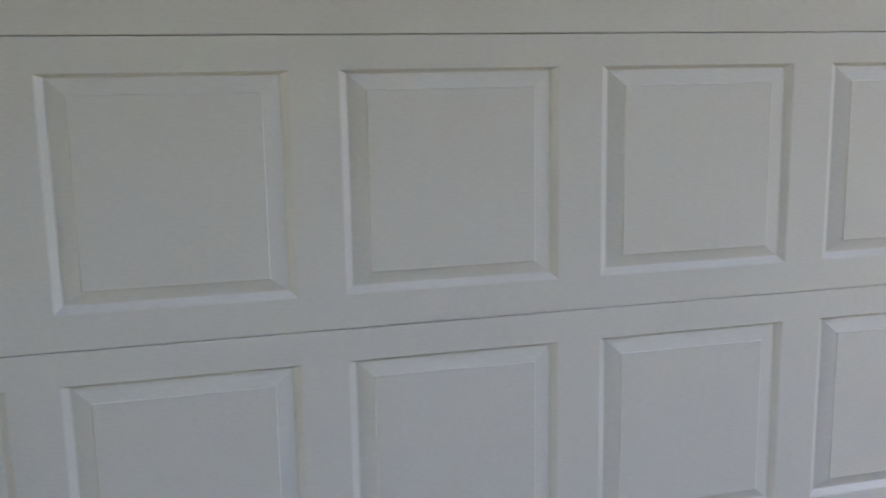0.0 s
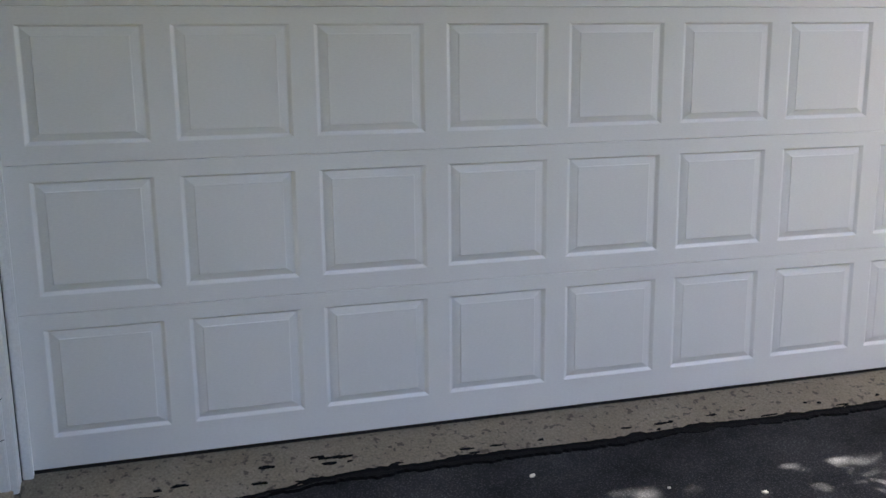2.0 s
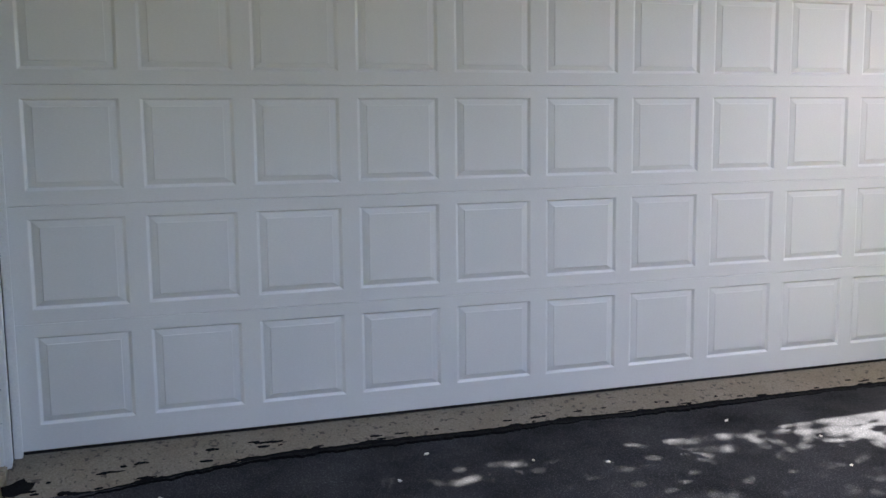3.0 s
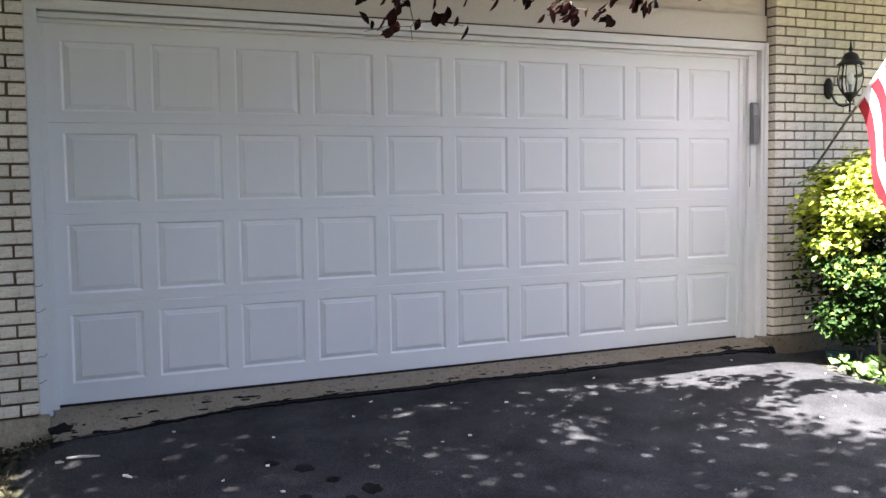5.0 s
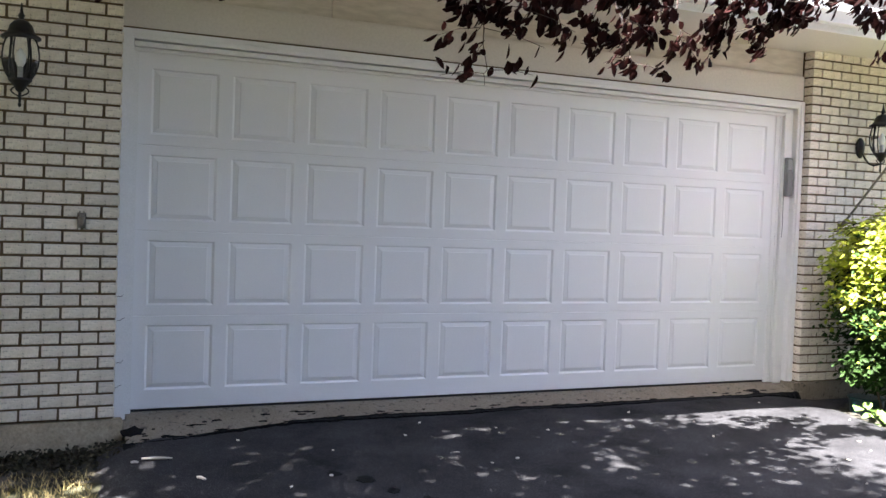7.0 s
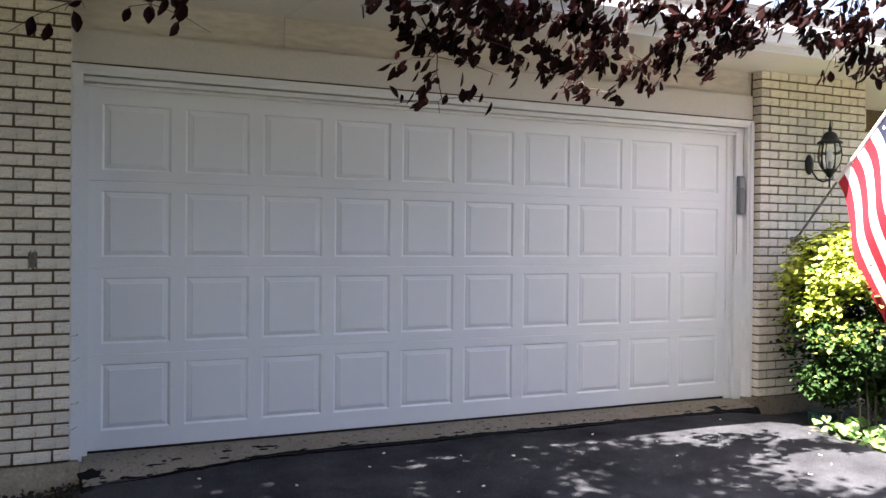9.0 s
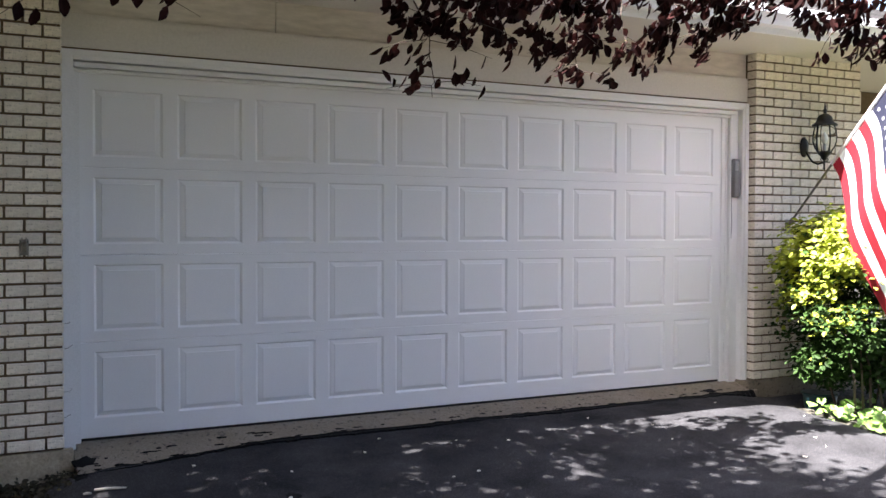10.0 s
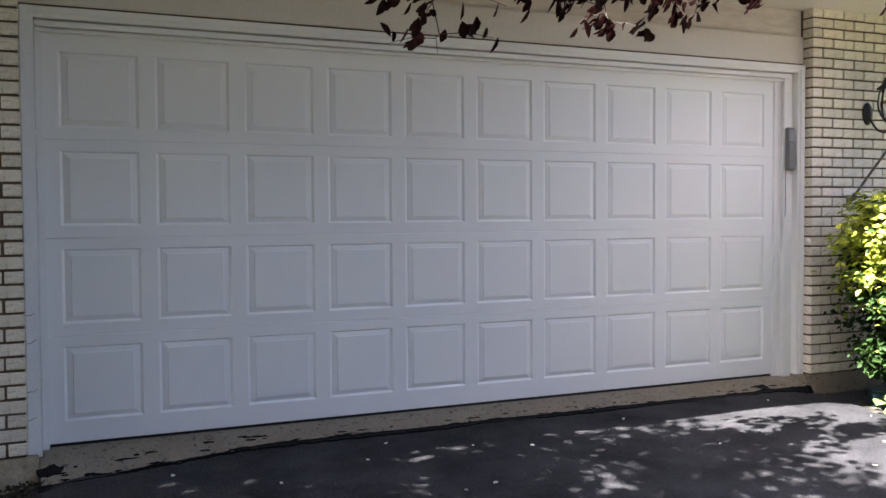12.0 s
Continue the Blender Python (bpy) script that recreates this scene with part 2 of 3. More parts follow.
near = lambda a, b, n: np.linspace(a, b, n).tolist()
gx = [-300, -80, -30, -12, -6] + near(-4, 8, 49) + [10, 15, 30, 80, 300]
gy = [-300, -80, -30, -18] + near(-14.3, 1, 62) + [5, 15, 60, 300]
ground = tagged(sheet("ground", gx, gy, LAWN, -0.02), "lawn and bare earth round the house", "ground", kind="structure")


def drive():
    """The asphalt: a sheet with ragged edges beside the bed, the lawn and the sill."""
    ys = np.concatenate([np.linspace(-0.19, -1.2, 50), np.linspace(-1.25, -16, 200)])
    verts, faces = [], []
    nx = 70
    for j, y in enumerate(ys):
        wob = noise.noise(Vector((y * 2.1, 3.0, 0))) * 0.05 + noise.noise(Vector((y * 9, 8.0, 0))) * 0.015
        wob2 = noise.noise(Vector((y * 1.7, 13.0, 0))) * 0.06 + noise.noise(Vector((y * 8, 18.0, 0))) * 0.02
        left = -0.26 + wob + 0.22 * max(0, 1 - (-y - 0.2) / 0.18) ** 2
        right = 5.22 + wob2 - 0.18 * max(0, min(1, (-y - 0.45) / 1.0)) + 0.5 * max(0, 1 - (-y - 0.2) / 0.3)
        for i in range(nx):
            x = left + (right - left) * i / (nx - 1)
            z = float(grade(x, y)) + 0.012 * noise.noise(Vector((x * 1.3, y * 1.3, 2))) + 0.004
            if i in (0, nx - 1):
                z -= 0.03
            verts.append((x, y, z))
    for j in range(len(ys) - 1):
        for i in range(nx - 1):
            a = j * nx + i
            faces.append((a, a + nx, a + nx + 1, a + 1))
    return mesh_part("driveway", verts, faces, ASPHALT, None, "", True)


tagged(drive(), "worn black asphalt driveway sloping away from the garage", "driveway", kind="structure")


def strip(name, x0, x1, y0, y1, mat, seed, label, cat):
    xs, ys = np.linspace(x0, x1, int((x1 - x0) / 0.03) + 2), np.linspace(y0, y1, int(abs(y1 - y0) / 0.03) + 2)
    return tagged(sheet(name, xs, ys, mat, -0.008, 0.007, seed), label, cat, kind="structure")


strip("soil_strip", -1.6, -0.02, -0.13, -0.72, SOIL, 3, "bare dirt with leaf litter along the foundation", "soil")
strip("planting_bed", 4.98, 8.5, -0.13, -3.2, SOIL, 4, "dark earth of the planting bed", "soil")


def grass_patch():
    rng = np.random.default_rng(5)
    n = 5200
    x = rng.uniform(-1.8, -0.27, n)
    y = -0.5 - rng.gamma(1.6, 0.55, n)
    keep = (y > -3.5)
    x, y = x[keep], y[keep]
    n = len(x)
    z = grade(x, y) - 0.012
    h = rng.uniform(0.02, 0.06, n)
    a = rng.uniform(0, 6.28, n)
    lean = rng.normal(size=(n, 2)) * 0.6
    w = 0.0025
    v = np.zeros((n, 3, 3))
    v[:, 0] = np.stack([x - w * np.cos(a), y - w * np.sin(a), z], -1)
    v[:, 1] = np.stack([x + w * np.cos(a), y + w * np.sin(a), z], -1)
    v[:, 2] = np.stack([x + lean[:, 0] * h, y + lean[:, 1] * h, z + h], -1)
    f = np.arange(n * 3).reshape(n, 3)
    ob = mesh_part("dry_grass", v.reshape(-1, 3).tolist(), f.tolist(), GRASS)
    tagged(ob, "short dry grass beside the driveway", "grass", kind="stuff")


grass_patch()

def litter_mound():
    """Dead leaves, moss and crumbs banked against the foundation."""
    rng = np.random.default_rng(8)
    n = 2600
    x = rng.uniform(-1.7, 0.0, n)
    y = -0.19 - rng.gamma(1.8, 0.10, n)
    y = np.maximum(y, -0.72 + 0.1 * rng.random(n))
    keep = x < -0.02 - 0.55 * np.clip(-y - 0.25, 0, 1)
    x, y = x[keep], y[keep]
    bank = 0.05 * np.clip(1 - (-y - 0.17) / 0.35, 0, 1)
    pos = np.stack([x, y, grade(x, y) - 0.004 + bank * rng.random(len(x))], -1)
    nrm = np.array([0, -0.25, 1.0]) + rng.normal(size=(len(x), 3)) * 0.55
    ob = leaves("leaf_litter", pos, rng.uniform(0.015, 0.045, len(x)), nrm, SOIL_LEAF, None, rng, 0.6)
    tagged(ob, "dark dead leaves and moss banked along the foundation", "leaf litter", kind="stuff")


litter_mound()

# ---- the house: brick walls, foundation, door surround, eave ----
COURSE, UNIT, JOINT = 0.0713, 0.2035, 0.0135
BRICK_Y, TRIM_Y = -0.17, -0.07
L_EDGE, R_EDGE, R_END = -0.105, 5.088, 6.309
WALL_TOP = 0.004 + 37 * COURSE


def brick_mesh(length, seed):
    r = random.Random(seed)
    bm = bmesh.new()
    box(bm, 0, length, 0, 0.1, 0, COURSE - JOINT)
    bmesh.ops.bevel(bm, geom=bm.edges[:], offset=0.003, segments=1, affect='EDGES')
    for v in bm.verts:
        v.co += Vector((r.uniform(-1, 1), r.uniform(-1, 1), r.uniform(-1, 1))) * 0.0013
    me = bpy.data.meshes.new("brick")
    bm.to_mesh(me)
    bm.free()
    me.materials.append(BRICK)
    return me


BRICKS = {True: [brick_mesh(UNIT - JOINT, s) for s in range(4)], False: [brick_mesh(UNIT / 2 - JOINT, s + 9) for s in range(3)]}


def course_layout(x0, x1, odd, grow):
    """Running bond from the corner x0 towards x1; grow is +1 or -1. Yields left end and whether whole."""
    d, first = 0.0, True
    span = abs(x1 - x0)
    while d < span - 0.05:
        whole = not (first and odd) and d + UNIT <= span + 0.02
        step = UNIT if whole else UNIT / 2
        yield (x0 + d if grow > 0 else x0 - d - step + JOINT), whole
        d += step
        first = False


def brick_wall(name, corner, end, grow, label):
    x0, x1 = sorted((corner, end))
    bm = bmesh.new()
    box(bm, x0 + 0.006, x1 - 0.006, BRICK_Y + 0.011, 0.05, 0.012 if grow > 0 else 0.0, WALL_TOP)
    wall = part(name, bm, MORTAR)
    tagged(wall, label, "wall", kind="structure")
    return wall


wall_left = brick_wall("wall_west", L_EDGE, -4.0, -1, "cream brick garage wall with recessed brown mortar joints")
wall_right = brick_wall("wall_east", R_EDGE, R_END, 1, "cream brick pier beside the garage door")

# foundation below the bricks
slab("foundation_west", -4.0, -0.055, BRICK_Y + 0.004, 0.05, -0.7, -0.006, FOOTING, 0.006)
slab("foundation_east", 5.02, R_END + 0.02, BRICK_Y - 0.02, 0.05, -0.7, 0.011, CONCRETE, 0.006)
for nm in ("foundation_west", "foundation_east"):
    tagged(bpy.data.objects[nm], "stained concrete foundation under the brick", "foundation", kind="structure")


def sill_edge(x):
    """Where the broken front edge of the sill lies."""
    chip = 0.016 * noise.noise(Vector((x * 2.2, 0, 5))) + 0.010 * noise.noise(Vector((x * 11, 0, 7))) + 0.006 * noise.noise(Vector((x * 43, 1, 7)))
    flare = 0.115 * max(0.0, 1 - max(x, -0.1) / 1.1) ** 1.3
    return -0.205 - chip - flare


def sill_top(x, y):
    """Height of the sill's sloping top."""
    e = sill_edge(x)
    t = max(0.0, min(1.2, (-y - 0.01) / (-e - 0.01)))
    drop = 0.055 + 0.06 * max(0.0, 1 - max(x, -0.1) / 1.1)
    return -0.003 - drop * t ** 1.25


def sill():
    """Poured sill under the door, sloped outward, with a broken front edge."""
    xs = np.linspace(-0.052, 5.10, 520)
    verts, faces = [], []
    cuts = (0.0, 0.2, 0.4, 0.55, 0.7, 0.8, 0.88, 0.95, 1.0)
    n = len(cuts) + 3
    for x in xs:
        e = sill_edge(x)
        verts.append((x, 0.30, 0.0))
        for c in cuts:
            y = 0.01 + (e - 0.01) * c
            verts.append((x, y, sill_top(x, y) + 0.003 * c * noise.noise(Vector((x * 23, y * 30, 3)))))
        verts.append((x, e - 0.004, sill_top(x, e) - 0.012))
        verts.append((x, e - 0.008, -0.40))
    for i in range(len(xs) - 1):
        for k in range(n - 1):
            a = i * n + k
            faces.append((a, a + 1, a + n + 1, a + n))
    return mesh_part("door_sill", verts, faces, CONCRETE, None, "", True)


def tar_ribbon():
    """Cracked tar along the joint between sill and asphalt."""
    xs = np.linspace(-0.07, 5.06, 640)
    verts, faces = [], []
    for x in xs:
        e = sill_edge(x)
        inner = e + 0.004 + 0.030 * max(0.0, noise.noise(Vector((x * 7, 4, 1))) + 0.35 * noise.noise(Vector((x * 31, 4, 1))))
        outer = e - 0.030 - 0.022 * noise.noise(Vector((x * 9, 9, 1))) - 0.012 * noise.noise(Vector((x * 37, 9, 1)))
        zi = sill_top(x, inner) + 0.003
        verts += [(x, inner, zi - 0.01), (x, inner, zi), (x, e - 0.006, sill_top(x, e) - 0.002), (x, outer, float(grade(x, outer)) + 0.010), (x, outer - 0.004, float(grade(x, outer)) - 0.02)]
    for i in range(len(xs) - 1):
        for k in range(4):
            a = i * 5 + k
            faces.append((a, a + 1, a + 6, a + 5))
    return mesh_part("tar_joint", verts, faces, TAR)


tagged(sill(), "chipped concrete sill with a broken front edge under the garage door", "sill", kind="structure")


tagged(tar_ribbon(), "cracked black tar joint along the sill", "tar", kind="structure")


def tar_patch(x, y, w, d, seed, label="black tar smear on the concrete sill"):
    """A thin flake of old tar lying on the sill."""
    r = random.Random(seed)
    n = 13
    bm = bmesh.new()
    ring = []
    for i in range(n):
        a = 2 * math.pi * i / n
        k = r.uniform(0.35, 1.0)
        px, py = x + math.cos(a) * w * k, y + math.sin(a) * d * k
        ring.append(bm.verts.new((px, py, sill_top(px, py) + 0.004)))
    low = [bm.verts.new(v.co - Vector((0, 0, 0.012))) for v in ring]
    bm.faces.new(ring)
    for i in range(n):
        bm.faces.new((ring[i], low[i], low[(i + 1) % n], ring[(i + 1) % n]))
    return tagged(part("tar_flake", bm, TAR), label, "tar", "tar flakes on the sill")


# door surround
def surround():
    def piece(name, x0, x1, y0, y1, z0, z1, bevel=0.004):
        return tagged(slab(name, x0, x1, y0, y1, z0, z1, TRIM, bevel), "white painted wooden garage door trim, scuffed", "trim", kind="structure")
    piece("trim", L_EDGE + 0.002, -0.036, -0.090, 0.03, -0.028, 2.246)
    piece("trim", L_EDGE + 0.002, -0.062, -0.104, -0.088, -0.028, 2.246)
    piece("trim", -0.0335, 0.002, -0.020, 0.03, -0.018, 2.19)
    # thin dark strips between the trim pieces on both sides of the door
    tagged(slab("weatherstrip", -0.0362, -0.0335, -0.0215, 0.02, -0.02, 2.19, SEAL), "thin dark strip in the gap beside the door", "weatherstrip", kind="structure")
    tagged(slab("weatherstrip", 4.922, 4.9245, -0.006, 0.02, -0.01, 2.12, SEAL), "thin dark strip in the gap beside the door", "weatherstrip", kind="structure")
    piece("trim", 5.028, 5.086, -0.090, 0.03, -0.036, 2.246)
    piece("trim", 5.046, 5.086, -0.104, -0.088, -0.036, 2.246)
    piece("trim", 4.945, 5.030, -0.040, 0.03, -0.026, 2.19)
    piece("trim", 4.880, 4.925, -0.009, 0.03, -0.012, 2.15)
    piece("trim", 4.923, 4.947, -0.010, 0.03, -0.010, 2.15)
    piece("trim", -0.038, 5.030, -0.090, 0.03, 2.191, 2.246)
    piece("trim", L_EDGE + 0.002, 5.086, -0.100, -0.088, 2.212, 2.246)
    piece("trim", -0.03, 5.0, -0.060, 0.03, 2.154, 2.184)
    piece("trim", -0.03, 5.0, -0.014, 0.03, 2.140, 2.195)
    piece("trim", -0.03, 4.95, -0.036, 0.03, 2.131, 2.148)
    tagged(slab("caulk_joint", L_EDGE + 0.003, R_EDGE - 0.003, -0.080, 0.03, 2.245, 2.258, MORTAR), "dirty open joint over the door trim", "joint", kind="structure")


surround()
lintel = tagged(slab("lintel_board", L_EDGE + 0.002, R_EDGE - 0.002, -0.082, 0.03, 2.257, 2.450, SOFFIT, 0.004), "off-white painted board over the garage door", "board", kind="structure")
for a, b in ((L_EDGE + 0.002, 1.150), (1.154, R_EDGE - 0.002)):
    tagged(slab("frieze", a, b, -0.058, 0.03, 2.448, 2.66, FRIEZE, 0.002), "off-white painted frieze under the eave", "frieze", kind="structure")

EAVE_Y, EAVE_Z = -0.86, 2.645
for a, b in ((-4.6, 1.148), (1.152, 10.5)):
    tagged(slab("soffit", a, b, EAVE_Y, 1.2, EAVE_Z, EAVE_Z + 0.02, SOFFIT, 0.001), "painted soffit panel under the eave", "soffit", kind="structure")
tagged(slab("fascia", -4.7, 10.6, EAVE_Y - 0.025, EAVE_Y, 2.615, 2.80, GUTTER, 0.003), "white fascia board at the eave", "fascia", kind="structure")


def gutter():
    prof = [(0.0, 2.66), (-0.075, 2.66), (-0.09, 2.69), (-0.125, 2.73), (-0.128, 2.785), (-0.116, 2.785), (-0.116, 2.735), (-0.08, 2.695), (-0.07, 2.668), (0.0, 2.668)]
    y0 = EAVE_Y - 0.027
    bm = bmesh.new()
    rings = [[bm.verts.new((x, y0 + y, z)) for y, z in prof] for x in (-4.7, 10.6)]
    n = len(prof)
    for i in range(n):
        bm.faces.new((rings[0][i], rings[0][(i + 1) % n], rings[1][(i + 1) % n], rings[1][i]))
    return part("gutter", bm, GUTTER)


tagged(gutter(), "white metal rain gutter along the eave", "gutter", kind="structure")


def roof():
    bm = bmesh.new()
    slope = 0.35
    for i in range(30):
        y0 = EAVE_Y - 0.06 + i * 0.3
        z0 = 2.79 + slope * (i * 0.3)
        ring = [(y0, z0), (y0 + 0.33, z0 + slope * 0.33), (y0 + 0.33, z0 + slope * 0.33 + 0.006), (y0, z0 + 0.016)]
        a = [bm.verts.new((-4.8, y, z)) for y, z in ring]
        b = [bm.verts.new((10.7, y, z)) for y, z in ring]
        for k in range(4):
            bm.faces.new((a[k], a[(k + 1) % 4], b[(k + 1) % 4], b[k]))
        bm.faces.new(a[::-1])
        bm.faces.new(b)
    return part("roof", bm, SHINGLE)


tagged(roof(), "dark shingle roof slope above the eave", "roof", kind="structure")

# plain walls that close the house
tagged(slab("wall_garage_back", -4.0, 10.4, 8.0, 8.15, -0.7, 5.6, DARK), "plain back wall of the house", "wall", kind="structure")
tagged(slab("wall_far_west", -4.15, -4.0, -0.07, 8.0, -0.7, 2.64, DARK), "plain side wall of the house", "wall", kind="structure")
tagged(slab("wall_pier_side", R_END - 0.02, R_END, -0.06, 1.2, -0.7, 2.64, BRICK_FAR), "brick side of the pier towards the porch", "wall", kind="structure")
tagged(slab("wall_porch", R_END, 10.4, 0.95, 1.2, -0.7, 2.64, MORTAR), "shaded brick wall inside the porch", "wall", kind="structure")
tagged(slab("garage_floor", -0.1, 5.1, 0.28, 8.0, -0.12, -0.002, CONCRETE), "concrete garage floor", "floor", kind="structure")


# ---- the garage door ----
PX, PITCH, PW, PTOP, PH, ROW = 0.0766, 0.4805, 0.3991, 0.5142, 0.3879, 0.508


def raised_panel():
    """One pressed panel: a step in, a flat groove, a bevel and a small lift to the field."""
    # inset at the sides, below and above, then depth
    loops = [(0.0, 0.0, 0.0, 0.0), (0.003, 0.002, 0.001, 0.001), (0.014, 0.0125, 0.0055, 0.0095), (0.017, 0.0145, 0.0072, 0.0100), (0.046, 0.036, 0.034, 0.0028), (0.0485, 0.0375, 0.0355, 0.0)]
    bm = bmesh.new()
    rings = []
    for ix, low, high, depth in loops:
        rings.append([bm.verts.new((x, depth, z)) for x, z in ((ix, low), (PW - ix, low), (PW - ix, PH - high), (ix, PH - high))])
    for a, b in zip(rings, rings[1:]):
        for i in range(4):
            bm.faces.new((a[i], a[(i + 1) % 4], b[(i + 1) % 4], b[i]))
    bm.faces.new(rings[-1])
    me = bpy.data.meshes.new("panel")
    bm.to_mesh(me)
    bm.free()
    me.materials.append(DOOR)
    return me


def garage_door():
    door = thing("garage_door", (2.44, 0, 0), "closed white sectional garage door with rows of raised square panels", "garage door")
    edges = [0.013, PTOP + 0.058, PTOP + 0.058 + ROW, PTOP + 0.058 + 2 * ROW, 2.135]
    pm = raised_panel()
    xs = [-0.02] + [PX + i * PITCH + s for i in range(10) for s in (0, PW)] + [4.90]
    for r in range(4):
        z0, z1 = edges[r] + 0.0007, edges[r + 1] - 0.0007
        zs = [z0, PTOP + r * ROW - PH, PTOP + r * ROW, z1]
        bm = bmesh.new()
        c = 0.0018
        grid = {}
        for i, x in enumerate(xs):
            for j, z in enumerate([z0 + c] + zs[1:3] + [z1 - c]):
                grid[i, j] = bm.verts.new((x, 0, z))
        for i in range(len(xs) - 1):
            for j in range(3):
                if not (j == 1 and i % 2 == 1):
                    bm.faces.new((grid[i, j], grid[i + 1, j], grid[i + 1, j + 1], grid[i, j + 1]))
        for j, zz, sgn in ((0, z0, 1), (3, z1, -1)):
            rim = [bm.verts.new((x, c, zz)) for x in xs]
            deep = [bm.verts.new((x, 0.045, zz)) for x in xs]
            for i in range(len(xs) - 1):
                q = [grid[i, j], grid[i + 1, j], rim[i + 1], rim[i]]
                p = [rim[i], rim[i + 1], deep[i + 1], deep[i]]
                bm.faces.new(q if sgn < 0 else q[::-1])
                bm.faces.new(p if sgn < 0 else p[::-1])
        sec = part("door_section", bm, DOOR, door)
        sec.location = (-2.44, 0, 0)
        for i in range(10):
            p = new("panel", pm)
            p.parent = sec
            p.location = (PX + i * PITCH, 0, PTOP + r * ROW - PH)
        # the back skin of the section
        back = slab("back_skin", -0.02, 4.90, 0.030, 0.044, z0 + 0.001, z1 - 0.001, GREY_LIGHT, 0, sec)
    seal = slab("bottom_seal", -0.01, 4.89, 0.010, 0.05, -0.006, 0.0135, SEAL, 0.002, door)
    seal.location = (-2.44, 0, 0)
    return door


garage_door()


# ---- things on the walls ----
def keypad():
    k = thing("keypad_box", (4.985, -0.040, 1.49), "grey plastic keypad box with a flip cover on the door jamb", "keypad")
    part("housing", box(bmesh.new(), -0.036, 0.036, -0.030, -0.001, 0, 0.31, 0.007), GREY, k)
    part("flip_cover", box(bmesh.new(), -0.030, 0.030, -0.040, -0.029, 0.005, 0.20, 0.005), GREY, k, "grey flip cover")
    part("upper_plate", box(bmesh.new(), -0.022, 0.026, -0.036, -0.029, 0.215, 0.295, 0.004), GREY_LIGHT, k, "lighter grey plate")
    pts = [(-0.030, -0.008, 0.002), (-0.032, -0.010, -0.1), (-0.028, -0.009, -0.22), (-0.031, -0.006, -0.33)]
    part("cable", tube(pts, 0.003, 6), GREY, k, "thin grey cable")


keypad()


def wall_lantern():
    """Coach lantern: turned roof, bowed glass with ribs, scrolled arm to a wall plate. Origin on its axis at the wall plate's height."""
    l = thing("wall_lantern", (0, 0, 0), "black iron coach lantern with bowed clear glass on the brick wall", "wall lamp", "wall lanterns")
    part("roof_cap", lathe([(0.094, 0.160), (0.100, 0.166), (0.098, 0.174), (0.074, 0.190), (0.064, 0.205), (0.056, 0.232), (0.038, 0.252), (0.016, 0.262)]), IRON, l, smooth=True)
    part("finial", lathe([(0.017, 0.258), (0.012, 0.272), (0.018, 0.284), (0.010, 0.297), (0.007, 0.315), (0.003, 0.350)], 12), IRON, l, smooth=True)
    part("glass", lathe([(0.050, -0.045), (0.074, -0.015), (0.090, 0.03), (0.094, 0.075), (0.086, 0.125), (0.072, 0.166)]), GLASS, l, smooth=True).visible_shadow = False
    for i in range(8):
        a = 2 * math.pi * (i + 0.5) / 8
        c, s = math.cos(a), math.sin(a)
        pts = [(c * r, s * r, z) for r, z in ((0.052, -0.05), (0.077, -0.015), (0.093, 0.03), (0.097, 0.075), (0.089, 0.125), (0.074, 0.168))]
        part("rib", tube(pts, 0.0042, 6), IRON, l)
    part("base_cup", lathe([(0.010, -0.115), (0.020, -0.105), (0.030, -0.085), (0.046, -0.068), (0.058, -0.056), (0.060, -0.046), (0.050, -0.042)]), IRON, l, smooth=True)
    part("tail", lathe([(0.004, -0.192), (0.010, -0.182), (0.006, -0.168), (0.008, -0.150), (0.008, -0.105)], 12), IRON, l, smooth=True)
    part("bulb_sleeve", lathe([(0.012, -0.05), (0.012, 0.02)], 12), GREY_LIGHT, l, "grey bulb sleeve")
    part("bulb", lathe([(0.011, 0.02), (0.024, 0.05), (0.022, 0.08), (0.004, 0.11)], 12), CANDLE, l, smooth=True)
    plate = lathe([(0.070, 0.0), (0.074, 0.008), (0.060, 0.020), (0.030, 0.030), (0.012, 0.036)], 20)
    for v in plate.verts:
        v.co = Vector((v.co.x * 0.66, 0.2145 - v.co.z, v.co.y * 1.15 + 0.005))
    bmesh.ops.reverse_faces(plate, faces=plate.faces[:])
    part("wall_plate", plate, IRON, l, smooth=True)
    arm = [(0, 0.195, -0.02), (0, 0.16, -0.075), (0, 0.115, -0.125), (0, 0.065, -0.142), (0, 0.02, -0.135), (0, 0, -0.128)]
    part("arm", tube(arm, 0.0075, 8), IRON, l)
    for sx in (-1, 1):
        scroll = [(sx * (0.008 + 0.035 * math.sin(t)), 0, -0.135 + 0.055 * t / 3.1) for t in np.linspace(0, 3.1, 9)]
        part("scroll", tube(scroll, 0.004, 6), IRON, l)
    return l


lantern = wall_lantern()
lantern.matrix_basis = pose(-0.637, BRICK_Y - 0.2145, 1.912)
copy_thing(lantern, pose(5.622, BRICK_Y - 0.2145, 1.906))


